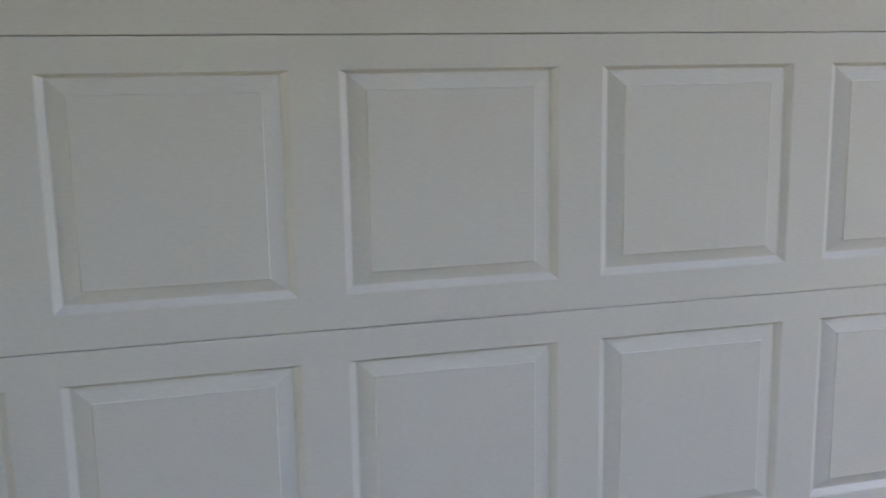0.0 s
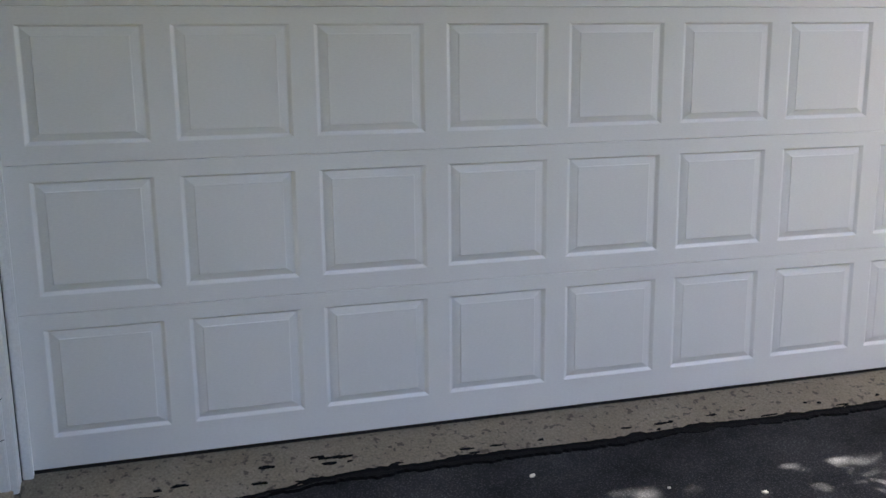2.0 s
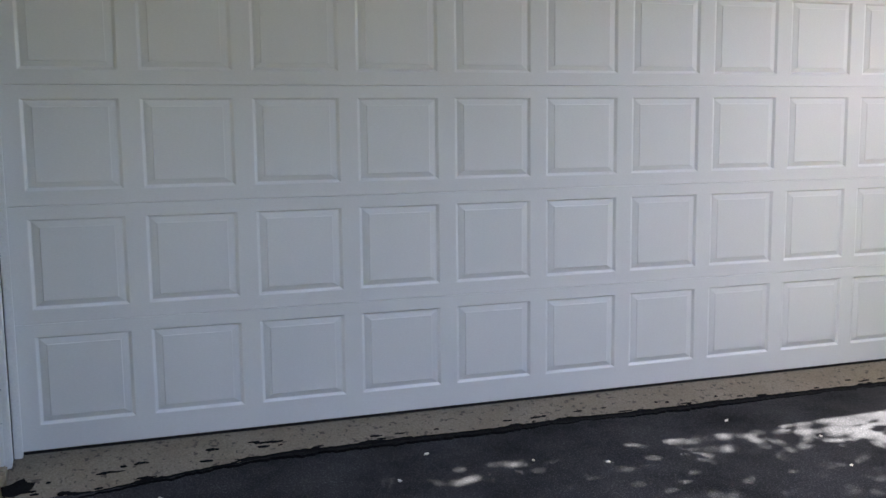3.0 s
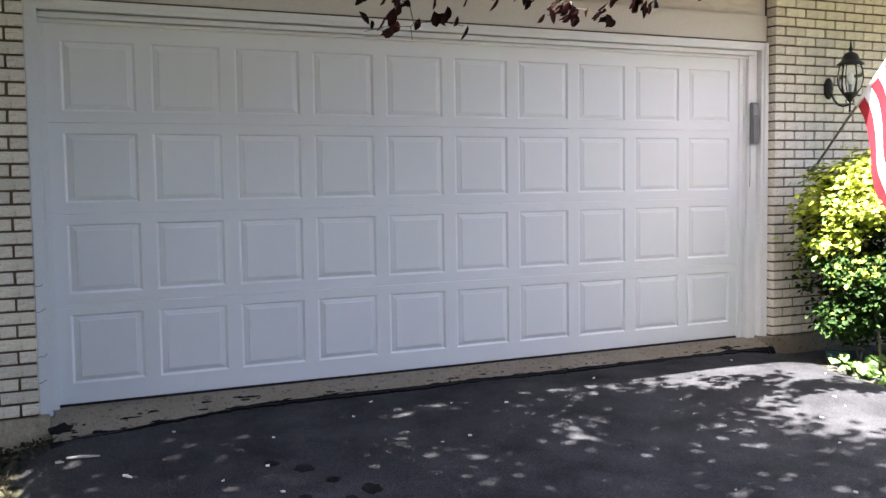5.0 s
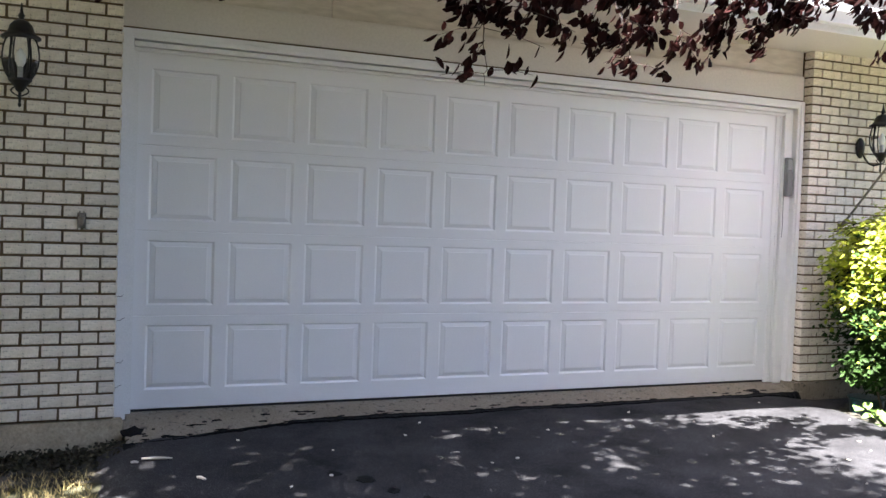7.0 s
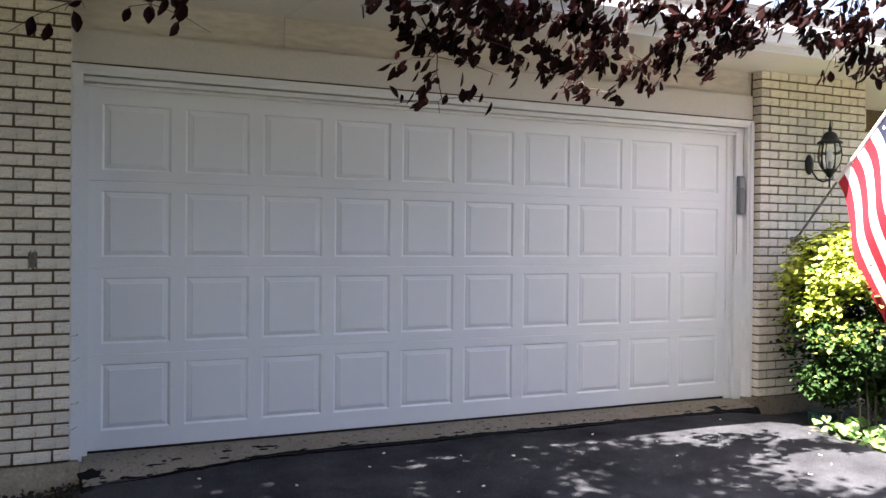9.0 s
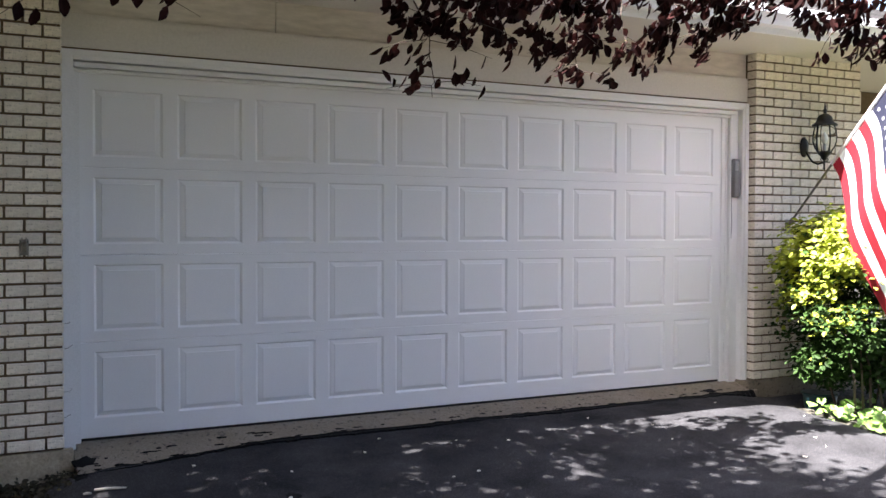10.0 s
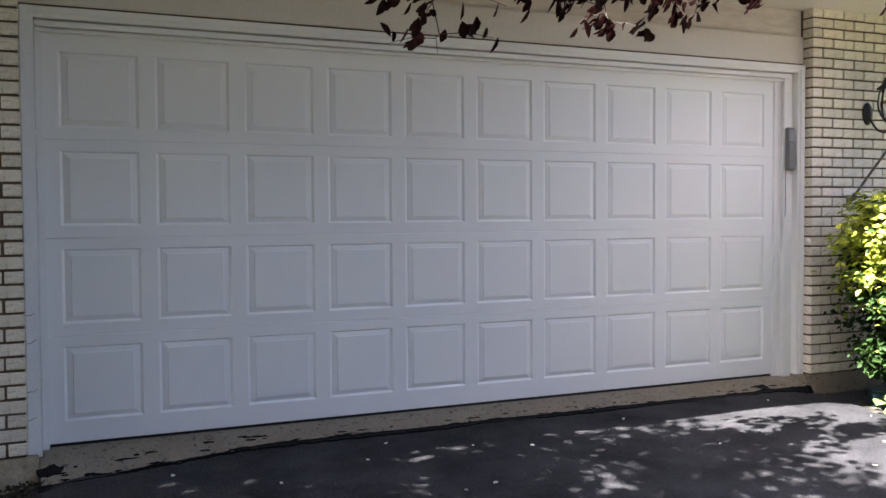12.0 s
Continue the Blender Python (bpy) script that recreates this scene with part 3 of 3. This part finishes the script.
def bracket():
    b = thing("wall_bracket", (-0.304, BRICK_Y, 1.10), "small weathered metal bracket screwed to the brick wall", "bracket")
    part("plate", box(bmesh.new(), -0.024, 0.024, -0.005, 0.002, -0.012, 0.075, 0.002), STEEL, b)
    part("socket", tube([(0, -0.004, 0.012), (0, -0.035, 0.058)], [0.014, 0.013], 12), STEEL, b)
    for sx in (-1, 1):
        part("leg", tube([(sx * 0.010, -0.006, 0.085), (sx * 0.015, -0.012, 0.03), (sx * 0.022, -0.006, -0.02)], 0.0035, 6), STEEL, b)
        part("screw", tube([(sx * 0.017, -0.004, 0.062), (sx * 0.017, -0.009, 0.062)], 0.004, 8), IRON, b)


bracket()


def twig_stub(z, x, seed):
    r = random.Random(seed)
    b = thing("dry_tendril", (x, -0.106, z), "dry vine tendril stuck to the painted trim", "tendril", "dry tendrils on the trim")
    pts = [(-0.02, 0.0, -0.004), (0.0, -0.004, 0.0), (0.012, -0.006, r.uniform(-0.006, 0.012)), (0.026, -0.002, r.uniform(0.0, 0.016))]
    part("stem", tube(pts, 0.0014, 5), PLUM_WOOD, b)


for i, z in enumerate((0.17, 0.315, 0.56, 0.70)):
    twig_stub(z, -0.088 + 0.006 * (i % 3), i)


# ---- flag on its slanting pole ----
POLE_D = Vector((-0.161, -0.736, 0.657))
POLE_X = 5.45


def flag():
    foot = Vector((POLE_X, BRICK_Y, 1.253))
    f = thing("flag_pole", foot, "thin flag pole set in a wall bracket on the brick pier", "flag pole")
    part("pole", tube([POLE_D * 0.03, POLE_D * 2.02], 0.0095, 10), STEEL, f)
    part("socket", tube([POLE_D * 0.0, POLE_D * 0.10], 0.017, 12), STEEL, f)
    part("wall_plate", box(bmesh.new(), -0.03, 0.03, -0.008, 0.0, -0.05, 0.06, 0.003), STEEL, f)
    part("knob", lathe([(0.005, -0.018), (0.018, -0.006), (0.018, 0.008), (0.006, 0.02)], 12), CANDLE, f).location = POLE_D * 2.03
    g = thing("flag", foot, "red, white and blue striped flag with stars hanging from the pole", "flag")
    hoist, fly, start = 1.22, 1.40, 0.745
    perp = Vector((-0.14, -0.64, -0.755))
    nv = 56
    curve, p = [], Vector((0, 0, 0))
    for j in range(nv + 1):
        v = j / nv
        curve.append(p.copy())
        w = float(smoothstep(0.0, 0.17, v))
        d = perp * (1 - w) + Vector((-0.52, -0.62, -1)).lerp(Vector((0.15, -0.42, -1)), float(smoothstep(0.36, 0.56, v))) * w
        p = p + d.normalized() * (fly / nv)

    def at(u, v):
        j = min(int(v * nv), nv - 1)
        q = curve[j].lerp(curve[j + 1], v * nv - j)
        fold = 0.055 * math.sin(7.5 * v + 5.5 * u) * float(smoothstep(0.0, 0.5, v)) + 0.02 * math.sin(17 * u + 9 * v) * v
        squeeze = 1 - 0.22 * float(smoothstep(0.2, 0.9, v))
        return POLE_D * (start + u * hoist * squeeze) + q + Vector((fold, fold * 0.5, 0)) - Vector((0, 0, 0.012))

    def cloth(name, u0, u1, v0, v1, nu, mat, label="", lift=0.0):
        n = max(2, int((v1 - v0) * nv))
        vs = [[at(u0 + (u1 - u0) * i / nu, v0 + (v1 - v0) * j / n) + Vector((-lift, 0, 0)) for j in range(n + 1)] for i in range(nu + 1)]
        flat = [c for row in vs for c in row]
        fs = [(i * (n + 1) + j, i * (n + 1) + j + 1, (i + 1) * (n + 1) + j + 1, (i + 1) * (n + 1) + j) for i in range(nu) for j in range(n)]
        return mesh_part(name, flat, fs, mat, g, label, True)

    for s in range(13):
        cloth("stripe", s / 13, (s + 1) / 13, 0.41 if s > 5 else 0.0, 1.0, 3, RED if s % 2 == 0 else WHITE)
    canton = cloth("canton", 6 / 13, 1.0, 0.0, 0.41, 12, BLUE, "dark blue field")
    sleeve = part("sleeve", tube([POLE_D * (start - 0.01), POLE_D * (start + hoist + 0.01)], 0.015, 10), WHITE, g, "white sleeve round the pole")
    for r in range(9):
        for c in range(6 if r % 2 == 0 else 5):
            u = 6 / 13 + (7 / 13) * (r + 0.75) / 9.5
            v = 0.41 * (c + (0.6 if r % 2 == 0 else 1.1)) / 6.2
            bm = bmesh.new()
            o, du, dv = at(u, v), (at(u + 0.01, v) - at(u, v)).normalized(), (at(u, v + 0.005) - at(u, v)).normalized()
            pts = []
            for k in range(10):
                a, rad = math.pi * k / 5, 0.019 if k % 2 == 0 else 0.008
                pts.append(bm.verts.new(o + du * math.cos(a) * rad + dv * math.sin(a) * rad + Vector((-0.003, -0.002, 0))))
            bm.faces.new(pts)
            part("star", bm, WHITE, canton)


flag()


# ---- planting beside the pier ----
def bush():
    rng = np.random.default_rng(11)
    c = np.array([5.60, -0.80, 0.80])
    z0 = float(grade(5.5, -0.85)) - 0.02
    b = thing("bush", (5.56, -0.86, z0), "leafy bush with yellow-green sunlit new growth over dark green shaded leaves", "bush")
    off = np.array([5.56, -0.86, z0])
    clumps = []
    while len(clumps) < 440:
        d = rng.normal(size=3)
        d /= np.linalg.norm(d)
        r = rng.uniform(0.45, 1.0) ** 0.5
        full = (abs(d) ** 3.2).sum() ** (-1 / 3.2)
        p = c + d * full * r * np.array([0.62, 0.47, 0.57 if d[2] > 0 else 0.82])
        taper = 0.90 + 0.10 * float(smoothstep(0.05, 0.6, p[2]))
        p[0] = c[0] + (p[0] - c[0]) * taper
        p[1] = c[1] + (p[1] - c[1]) * taper
        if p[2] > 0.06 and p[1] < -0.26:
            clumps.append((p, d, r))
    P, N, S, T = [], [], [], []
    for p, d, r in clumps:
        n = 54
        q = p + rng.normal(size=(n, 3)) * np.array([0.062, 0.062, 0.042])
        nn = d * 0.45 + np.array([0, 0, 0.9]) + rng.normal(size=(n, 3)) * 0.4
        P.append(q)
        N.append(nn)
        S.append(rng.uniform(0.032, 0.060, n))
        # Sunlit colour goes to high, outer and left clumps, shaded colour to the rest.
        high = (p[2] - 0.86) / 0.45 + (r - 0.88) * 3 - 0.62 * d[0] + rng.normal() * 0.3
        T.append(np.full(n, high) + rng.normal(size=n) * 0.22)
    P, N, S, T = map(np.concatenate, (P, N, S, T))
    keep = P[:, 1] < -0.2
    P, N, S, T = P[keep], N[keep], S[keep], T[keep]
    fresh_lit = T > 0.25
    leaves("new_leaves", P[fresh_lit] - off, S[fresh_lit], N[fresh_lit], NEW_LIT_LEAF, b, rng, 0.72, "yellow-green young leaves with sunlit tone in their colour")
    leaves("old_leaves", P[~fresh_lit] - off, S[~fresh_lit], N[~fresh_lit], OLD_DARK_LEAF, b, rng, 0.6, "dark green leaves with shade in their colour")
    for i in range(14):
        a = rng.uniform(0, 6.28)
        foot = np.array([math.cos(a) * 0.22, math.sin(a) * 0.18, 0])
        top = np.array([math.cos(a) * rng.uniform(0.2, 0.6), math.sin(a) * rng.uniform(0.15, 0.42), rng.uniform(0.7, 1.1)])
        mid = (foot + top) / 2 + rng.normal(size=3) * 0.05
        part("stem", tube([foot, mid, top], [0.012, 0.009, 0.004], 6), PLUM_WOOD, b)


bush()


def ground_plant(x, y, seed, n=26, spread=0.16):
    rng = np.random.default_rng(seed)
    z = float(grade(x, y)) - 0.012
    g = thing("ground_cover_plant", (x, y, z), "low plant with broad light green leaves at the bed's edge", "plant", "low plants in the bed")
    pos = np.stack([rng.normal(size=n) * spread, rng.normal(size=n) * spread * 0.6, rng.uniform(0.03, 0.13, n)], -1)
    nrm = np.array([-0.2, -0.4, 1.0]) + rng.normal(size=(n, 3)) * 0.35
    leaves("leaves", pos, rng.uniform(0.06, 0.10, n), nrm, IVY_LEAF, g, rng, 0.85)
    for p in pos[::3]:
        part("stalk", tube([(p[0] * 0.4, p[1] * 0.4, 0.0), tuple(p)], 0.002, 5), OLD_DARK_LEAF, g)


for i, (x, y) in enumerate(((5.26, -0.93), (5.22, -1.12), (5.20, -1.36), (5.17, -1.66), (5.42, -1.2))):
    ground_plant(x, y, 40 + i)


def teal_tub():
    z = float(grade(5.36, -0.60)) - 0.012
    t = thing("plastic_tub", (5.36, -0.60, z), "dark teal plastic tub half hidden under the bush", "tub")
    part("shell", lathe([(0.10, 0.0), (0.115, 0.02), (0.13, 0.13), (0.118, 0.13), (0.10, 0.03), (0.02, 0.025)]), TEAL, t, smooth=True)
    part("rim", lathe([(0.128, 0.122), (0.140, 0.126), (0.140, 0.138), (0.120, 0.138)]), TEAL, t, smooth=True)


teal_tub()


# ---- purple-leaved plum tree over the drive ----
def plum_tree():
    rng = np.random.default_rng(21)
    foot = np.array([-3.6, -4.6, float(grade(-3.6, -4.6)) - 0.1])
    t = thing("plum_tree", foot, "purple-leaved plum tree with branches hanging over the driveway", "tree")
    trunk_top = np.array([-3.2, -4.2, 2.4])
    part("trunk", tube([foot - foot, np.array([0.15, 0.1, 1.2]), trunk_top - foot], [0.17, 0.14, 0.12], 12), PLUM_WOOD, t)
    ends = [(-6.0, -7.0, 5.2), (-5.8, -2.6, 5.2), (-3.2, -8.0, 5.0), (-0.6, -3.4, 5.0), (4.5, -1.8, 2.98), (2.6, -1.45, 3.0), (-0.4, -1.8, 4.4), (-2.2, -1.6, 5.0), (-3.0, -5.0, 6.2)]
    paths = []
    for e in ends:
        e = np.array(e)
        mid = (trunk_top + e) / 2 + np.array([0, 0, 0.5]) + rng.normal(size=3) * 0.15
        pts = [trunk_top, trunk_top * 0.6 + mid * 0.4 + np.array([0, 0, 0.12]), mid, e * 0.6 + mid * 0.4 + np.array([0, 0, 0.05]), e]
        part("limb", tube([p - foot for p in pts], [0.085, 0.07, 0.05, 0.035, 0.014], 8), PLUM_WOOD, t)
        paths.append(pts)
    # the canopy: clumps of leaves over the drive, with gaps
    P, N, S = [], [], []
    step = 0.31
    for sx in np.arange(-5.0, 4.9, step):
        for sy in np.arange(-8.5, -0.3, step):
            # each clump hangs somewhere along the sun's ray through its place on the ground
            gx_, gy_ = sx + rng.uniform(-0.16, 0.16), sy + rng.uniform(-0.16, 0.16)
            if gy_ < -3.4 and gx_ > 2.6 + 0.4 * rng.normal():
                continue
            if (gx_ < -1.6 and rng.random() < 0.18) or (gx_ > 1.7 and rng.random() < 0.22) or (-1.2 < gx_ < -0.15 and -1.9 < gy_ < -0.8):
                continue
            z = rng.uniform(3.5, 6.6)
            x, y = gx_ - 0.6 * (z + 0.15), gy_ - 0.16 * (z + 0.15)
            edge = 3.60
            gap = 0.5 + 0.95 * noise.noise(Vector((gx_ * 1.7, gy_ * 2.2, 7.0))) + rng.uniform(-0.06, 0.06)
            if gap < smoothstep(edge - 0.30, edge + 0.38, gx_):
                continue
            thin = noise.noise(Vector((x * 0.9, y * 0.9, 4.0)))
            n = int(CLUMP * (1 + 0.55 * thin))
            P.append(np.array([x, y, z]) + rng.normal(size=(n, 3)) * np.array([0.21, 0.21, 0.14]))
            N.append(np.array([0, 0, 1.0]) + rng.normal(size=(n, 3)) * 0.6)
            S.append(rng.uniform(0.09, 0.13, n))
    # leaves along the two limbs that carry the hanging sprays
    for pts in paths[4:6]:
        for a, b in zip(pts[1:], pts[2:]):
            for u in np.arange(0, 1, 0.16):
                if (a * (1 - u) + b * u)[0] > 1.6:
                    continue
                n = 26
                P.append(a * (1 - u) + b * u + rng.normal(size=(n, 3)) * np.array([0.16, 0.16, 0.07]) + np.array([0, 0, 0.12]))
                N.append(np.array([0, 0, 1.0]) + rng.normal(size=(n, 3)) * 0.6)
                S.append(rng.uniform(0.07, 0.11, n))
    P, N, S = map(np.concatenate, (P, N, S))
    leaves("crown", P - foot, S, N, PLUM, t, rng, 0.6)
    # hanging sprays near the eave
    LP, LN, LS = [], [], []
    for (x, y, z, reach, count) in SPRAYS:
        tip = np.array([x, y, z + 0.035])
        top = tip + np.array([rng.uniform(-0.25, 0.1), rng.uniform(-0.3, 0.1), reach])
        pts = [top]
        for k in range(1, 7):
            u = k / 6
            pts.append(top * (1 - u) + tip * u + np.array([math.sin(u * 3) * 0.06, 0, -0.05 * math.sin(u * 3.1)]) + rng.normal(size=3) * 0.02)
        part("twig", tube([p - foot for p in pts], [0.0045, 0.004, 0.0035, 0.003, 0.0025, 0.002, 0.0015], 5), PLUM_WOOD, t)
        side = [pts]
        for k in range(2, 6):
            o = pts[k]
            e = o + np.array([rng.normal() * 0.16, rng.normal() * 0.14, rng.uniform(-0.12, 0.03)])
            part("twig", tube([o - foot, (o + e) / 2 - foot + np.array([0, 0, 0.015]), e - foot], [0.0025, 0.002, 0.0012], 5), PLUM_WOOD, t)
            side.append([o, (o + e) / 2, e])
        for i in range(int(count * 0.78)):
            s = side[rng.integers(0, len(side))]
            u = rng.random() ** 0.7 * (len(s) - 1.001)
            p = s[int(u)] * (1 - u % 1) + s[int(u) + 1] * (u % 1)
            LP.append(p + np.clip(rng.normal(size=3), -1.3, 1.3) * 0.024)
            LN.append(np.array([0.55 + rng.normal() * 0.5, -0.90 + rng.normal() * 0.45, -0.65 + rng.normal() * 0.45]))
            LS.append(rng.uniform(0.060, 0.105))
    leaves("spray_leaves", np.array(LP) - foot, np.array(LS), np.array(LN), PLUM, t, rng, 0.58, droop=0.9)


CLUMP = 150
SPRAYS = [
    (1.66, -1.20, 1.93, 0.45, 34),
    (1.35, -1.30, 2.33, 0.40, 50),
    (1.50, -1.30, 2.15, 0.50, 70),
    (1.76, -1.35, 2.18, 0.50, 60),
    (1.60, -1.40, 2.33, 0.40, 70),
    (1.87, -1.40, 2.30, 0.40, 70),
    (2.00, -1.35, 2.23, 0.45, 70),
    (2.22, -1.30, 2.14, 0.50, 70),
    (2.45, -1.30, 2.12, 0.50, 60),
    (2.62, -1.25, 2.08, 0.50, 80),
    (2.79, -1.30, 2.16, 0.50, 60),
    (2.62, -1.50, 2.36, 0.40, 80),
    (2.31, -1.50, 2.36, 0.40, 80),
    (2.09, -1.50, 2.43, 0.40, 80),
    (3.00, -1.40, 2.16, 0.50, 60),
    (2.94, -1.60, 2.34, 0.40, 90),
    (3.17, -1.55, 2.20, 0.50, 80),
    (3.21, -1.60, 2.33, 0.40, 90),
    (3.40, -1.60, 2.40, 0.40, 70),
    (2.73, -1.60, 2.48, 0.35, 90),
    (3.55, -1.70, 2.49, 0.40, 80),
    (3.80, -1.75, 2.37, 0.45, 90),
    (4.06, -1.75, 2.36, 0.45, 80),
    (4.27, -1.80, 2.31, 0.45, 100),
    (4.47, -1.80, 2.25, 0.45, 100),
    (3.95, -1.90, 2.51, 0.35, 90),
    (3.50, -1.90, 2.56, 0.30, 90),
    (1.15, -1.40, 2.37, 0.30, 30),
    (0.01, -1.70, 2.17, 0.30, 22),
    (-0.31, -1.70, 2.16, 0.30, 14),
    (3.05, -1.70, 2.49, 0.30, 90),
    (1.81, -1.50, 2.46, 0.30, 80),
    (2.42, -1.60, 2.53, 0.30, 90),
]
plum_tree()


# ---- unseen row of trees added behind the camera to block low sky light ----
def far_trees():
    rng = np.random.default_rng(31)
    n = 19000
    x = rng.uniform(-34, 22, n)
    y = -15.5 - 1.3 * rng.normal(size=n)
    top = 11.0 + 1.2 * np.sin(x * 0.7) + 0.8 * np.sin(x * 1.9 + 1) - 5.0 * smoothstep(0.0, 9.0, x)
    z = -0.9 + top * rng.random(n) ** 0.8
    pos = np.stack([x, y, z], -1)
    nrm = np.array([0, 0.5, 0.6]) + rng.normal(size=(n, 3)) * 0.6
    ob = leaves("far_trees", pos, rng.uniform(0.5, 1.1, n), nrm, OLD_DARK_LEAF, None, rng, 0.8)
    tagged(ob, "unseen row of leafy trees added to block low sky light", "trees", kind="stuff")


far_trees()


# ---- small litter on the drive ----
def litter():
    r = random.Random(7)
    for i in range(46):
        x, y = r.uniform(-0.1, 4.9), -0.35 - r.random() ** 1.3 * 3.2
        bm = bmesh.new()
        n = 5
        s = r.uniform(0.006, 0.016)
        ring = [bm.verts.new((math.cos(6.283 * k / n) * s * r.uniform(0.6, 1.4), math.sin(6.283 * k / n) * s * r.uniform(0.5, 1.0), r.uniform(0.003, 0.008))) for k in range(n)]
        bm.faces.new(ring)
        low = [bm.verts.new((v.co.x * 0.9, v.co.y * 0.9, 0)) for v in ring]
        for k in range(n):
            bm.faces.new((ring[k], low[k], low[(k + 1) % n], ring[(k + 1) % n]))
        ob = part("petal", bm, LITTER)
        ob.location = (x, y, float(grade(x, y)) + 0.004 + 0.012 * noise.noise(Vector((x * 1.3, y * 1.3, 2))))
        ob.rotation_euler.z = r.uniform(0, 6)
        tagged(ob, "small pale bit of litter lying on the asphalt", "litter", "litter on the drive")


litter()


def oil_spot(x, y, w, seed):
    """A thin dried drip of oil on the asphalt, with a ragged outline."""
    r = random.Random(seed)
    n = 14
    bm = bmesh.new()
    ring = []
    for i in range(n):
        a, k = 2 * math.pi * i / n, r.uniform(0.6, 1.0) * w
        px, py = x + math.cos(a) * k, y + math.sin(a) * k * 1.2
        z = float(grade(px, py)) + 0.012 * noise.noise(Vector((px * 1.3, py * 1.3, 2))) + 0.0065
        ring.append(bm.verts.new((px, py, z)))
    low = [bm.verts.new(v.co - Vector((0, 0, 0.008))) for v in ring]
    bm.faces.new(ring)
    for i in range(n):
        bm.faces.new((ring[i], low[i], low[(i + 1) % n], ring[(i + 1) % n]))
    tagged(part("oil_spot", bm, TAR), "black oil drip dried on the asphalt", "oil stain", "oil drips on the drive")


for i, (x, y, w) in enumerate(((0.89, -1.19, 0.045), (1.02, -1.31, 0.055), (1.10, -1.50, 0.04), (1.23, -1.68, 0.06), (1.19, -1.86, 0.045), (1.11, -1.75, 0.035), (0.92, -1.67, 0.04))):
    oil_spot(x, y, w, 300 + i)


def stick(x, y, turn, length):
    z = float(grade(x, y)) + 0.012
    ob = thing("stick", (x, y, z), "pale bare stick lying on the asphalt", "stick", "sticks on the drive")
    ob.rotation_euler.z = turn
    part("wood", tube([(-length / 2, 0, 0.004), (-length * 0.1, 0.004, 0.005), (length * 0.2, -0.003, 0.006), (length / 2, 0.002, 0.003)], [0.006, 0.008, 0.007, 0.004], 7), LITTER, ob)


stick(0.07, -0.66, -0.2, 0.16)
stick(-0.04, -0.63, -0.1, 0.04)
stick(0.235, -1.05, -1.0, 0.06)

tar_patch(0.005, -0.215, 0.085, 0.060, 60, "black tar patch at the corner of the sill")
tar_patch(4.64, -0.150, 0.075, 0.035, 61, "black tar patch at the corner of the sill")
flake = random.Random(5)
for i in range(46):
    x = 0.05 + 4.7 * flake.random() ** 1.5
    tar_patch(x, sill_edge(x) + 0.012 + 0.075 * flake.random() ** 1.6 * (1.4 if x < 1.5 else 0.6), flake.uniform(0.012, 0.055), flake.uniform(0.003, 0.008), 70 + i)


# ---- bricks, one by one ----
def lay(wall, corner, end, grow, flip, limit, base=0.004, pitch=COURSE):
    r = random.Random(3)
    far = []
    for c in range(37):
        z = base + c * pitch + JOINT * 0.5
        for x, whole in course_layout(corner, end, (c + flip) % 2 == 0, grow):
            if x < limit:
                far.append((x, z, whole))
                continue
            ob = new("brick", r.choice(BRICKS[whole]))
            ob.parent = wall
            ob.location = (x + r.uniform(-1, 1) * 0.0015, BRICK_Y + r.uniform(-0.0015, 0.0015), z + r.uniform(-1, 1) * 0.001)
    if far:
        v, f = [], []
        for x, z, whole in far:
            l, h = (UNIT if whole else UNIT / 2) - JOINT, COURSE - JOINT
            a = len(v)
            v += [(x, BRICK_Y, z), (x + l, BRICK_Y, z), (x + l, BRICK_Y, z + h), (x, BRICK_Y, z + h), (x, -0.1, z), (x + l, -0.1, z), (x + l, -0.1, z + h), (x, -0.1, z + h)]
            f += [(a, a + 1, a + 2, a + 3), (a + 4, a + 7, a + 6, a + 5), (a, a + 4, a + 5, a + 1), (a + 3, a + 2, a + 6, a + 7), (a, a + 3, a + 7, a + 4), (a + 1, a + 5, a + 6, a + 2)]
        tagged(mesh_part("bricks", v, f, BRICK_FAR, wall), kind="stuff")


lay(wall_left, L_EDGE, -4.0, -1, 0, -1.30)
lay(wall_right, R_EDGE, R_END, 1, 0, -9, 0.0165, 0.0712)


def porch_bricks():
    wall = bpy.data.objects["wall_porch"]
    me = brick_mesh(UNIT - JOINT, 77)
    for i in range(18):
        ob = new("brick", me)
        ob.parent = wall
        ob.matrix_basis = pose(6.45 + i * COURSE, 0.94, 2.44, 0, -90, 0)
    v, f = [], []
    for c in range(33):
        z = 0.07 + c * COURSE
        for k in range(20):
            x = 6.32 + k * UNIT + (UNIT / 2 if c % 2 else 0)
            a, l, h = len(v), UNIT - JOINT, COURSE - JOINT
            v += [(x, 0.94, z), (x + l, 0.94, z), (x + l, 0.94, z + h), (x, 0.94, z + h)]
            v += [(p[0], 0.96, p[2]) for p in v[-4:]]
            f += [(a, a + 1, a + 2, a + 3), (a, a + 4, a + 5, a + 1), (a + 3, a + 2, a + 6, a + 7), (a, a + 3, a + 7, a + 4), (a + 1, a + 5, a + 6, a + 2)]
    tagged(mesh_part("bricks", v, f, BRICK_FAR, wall), kind="stuff")


porch_bricks()
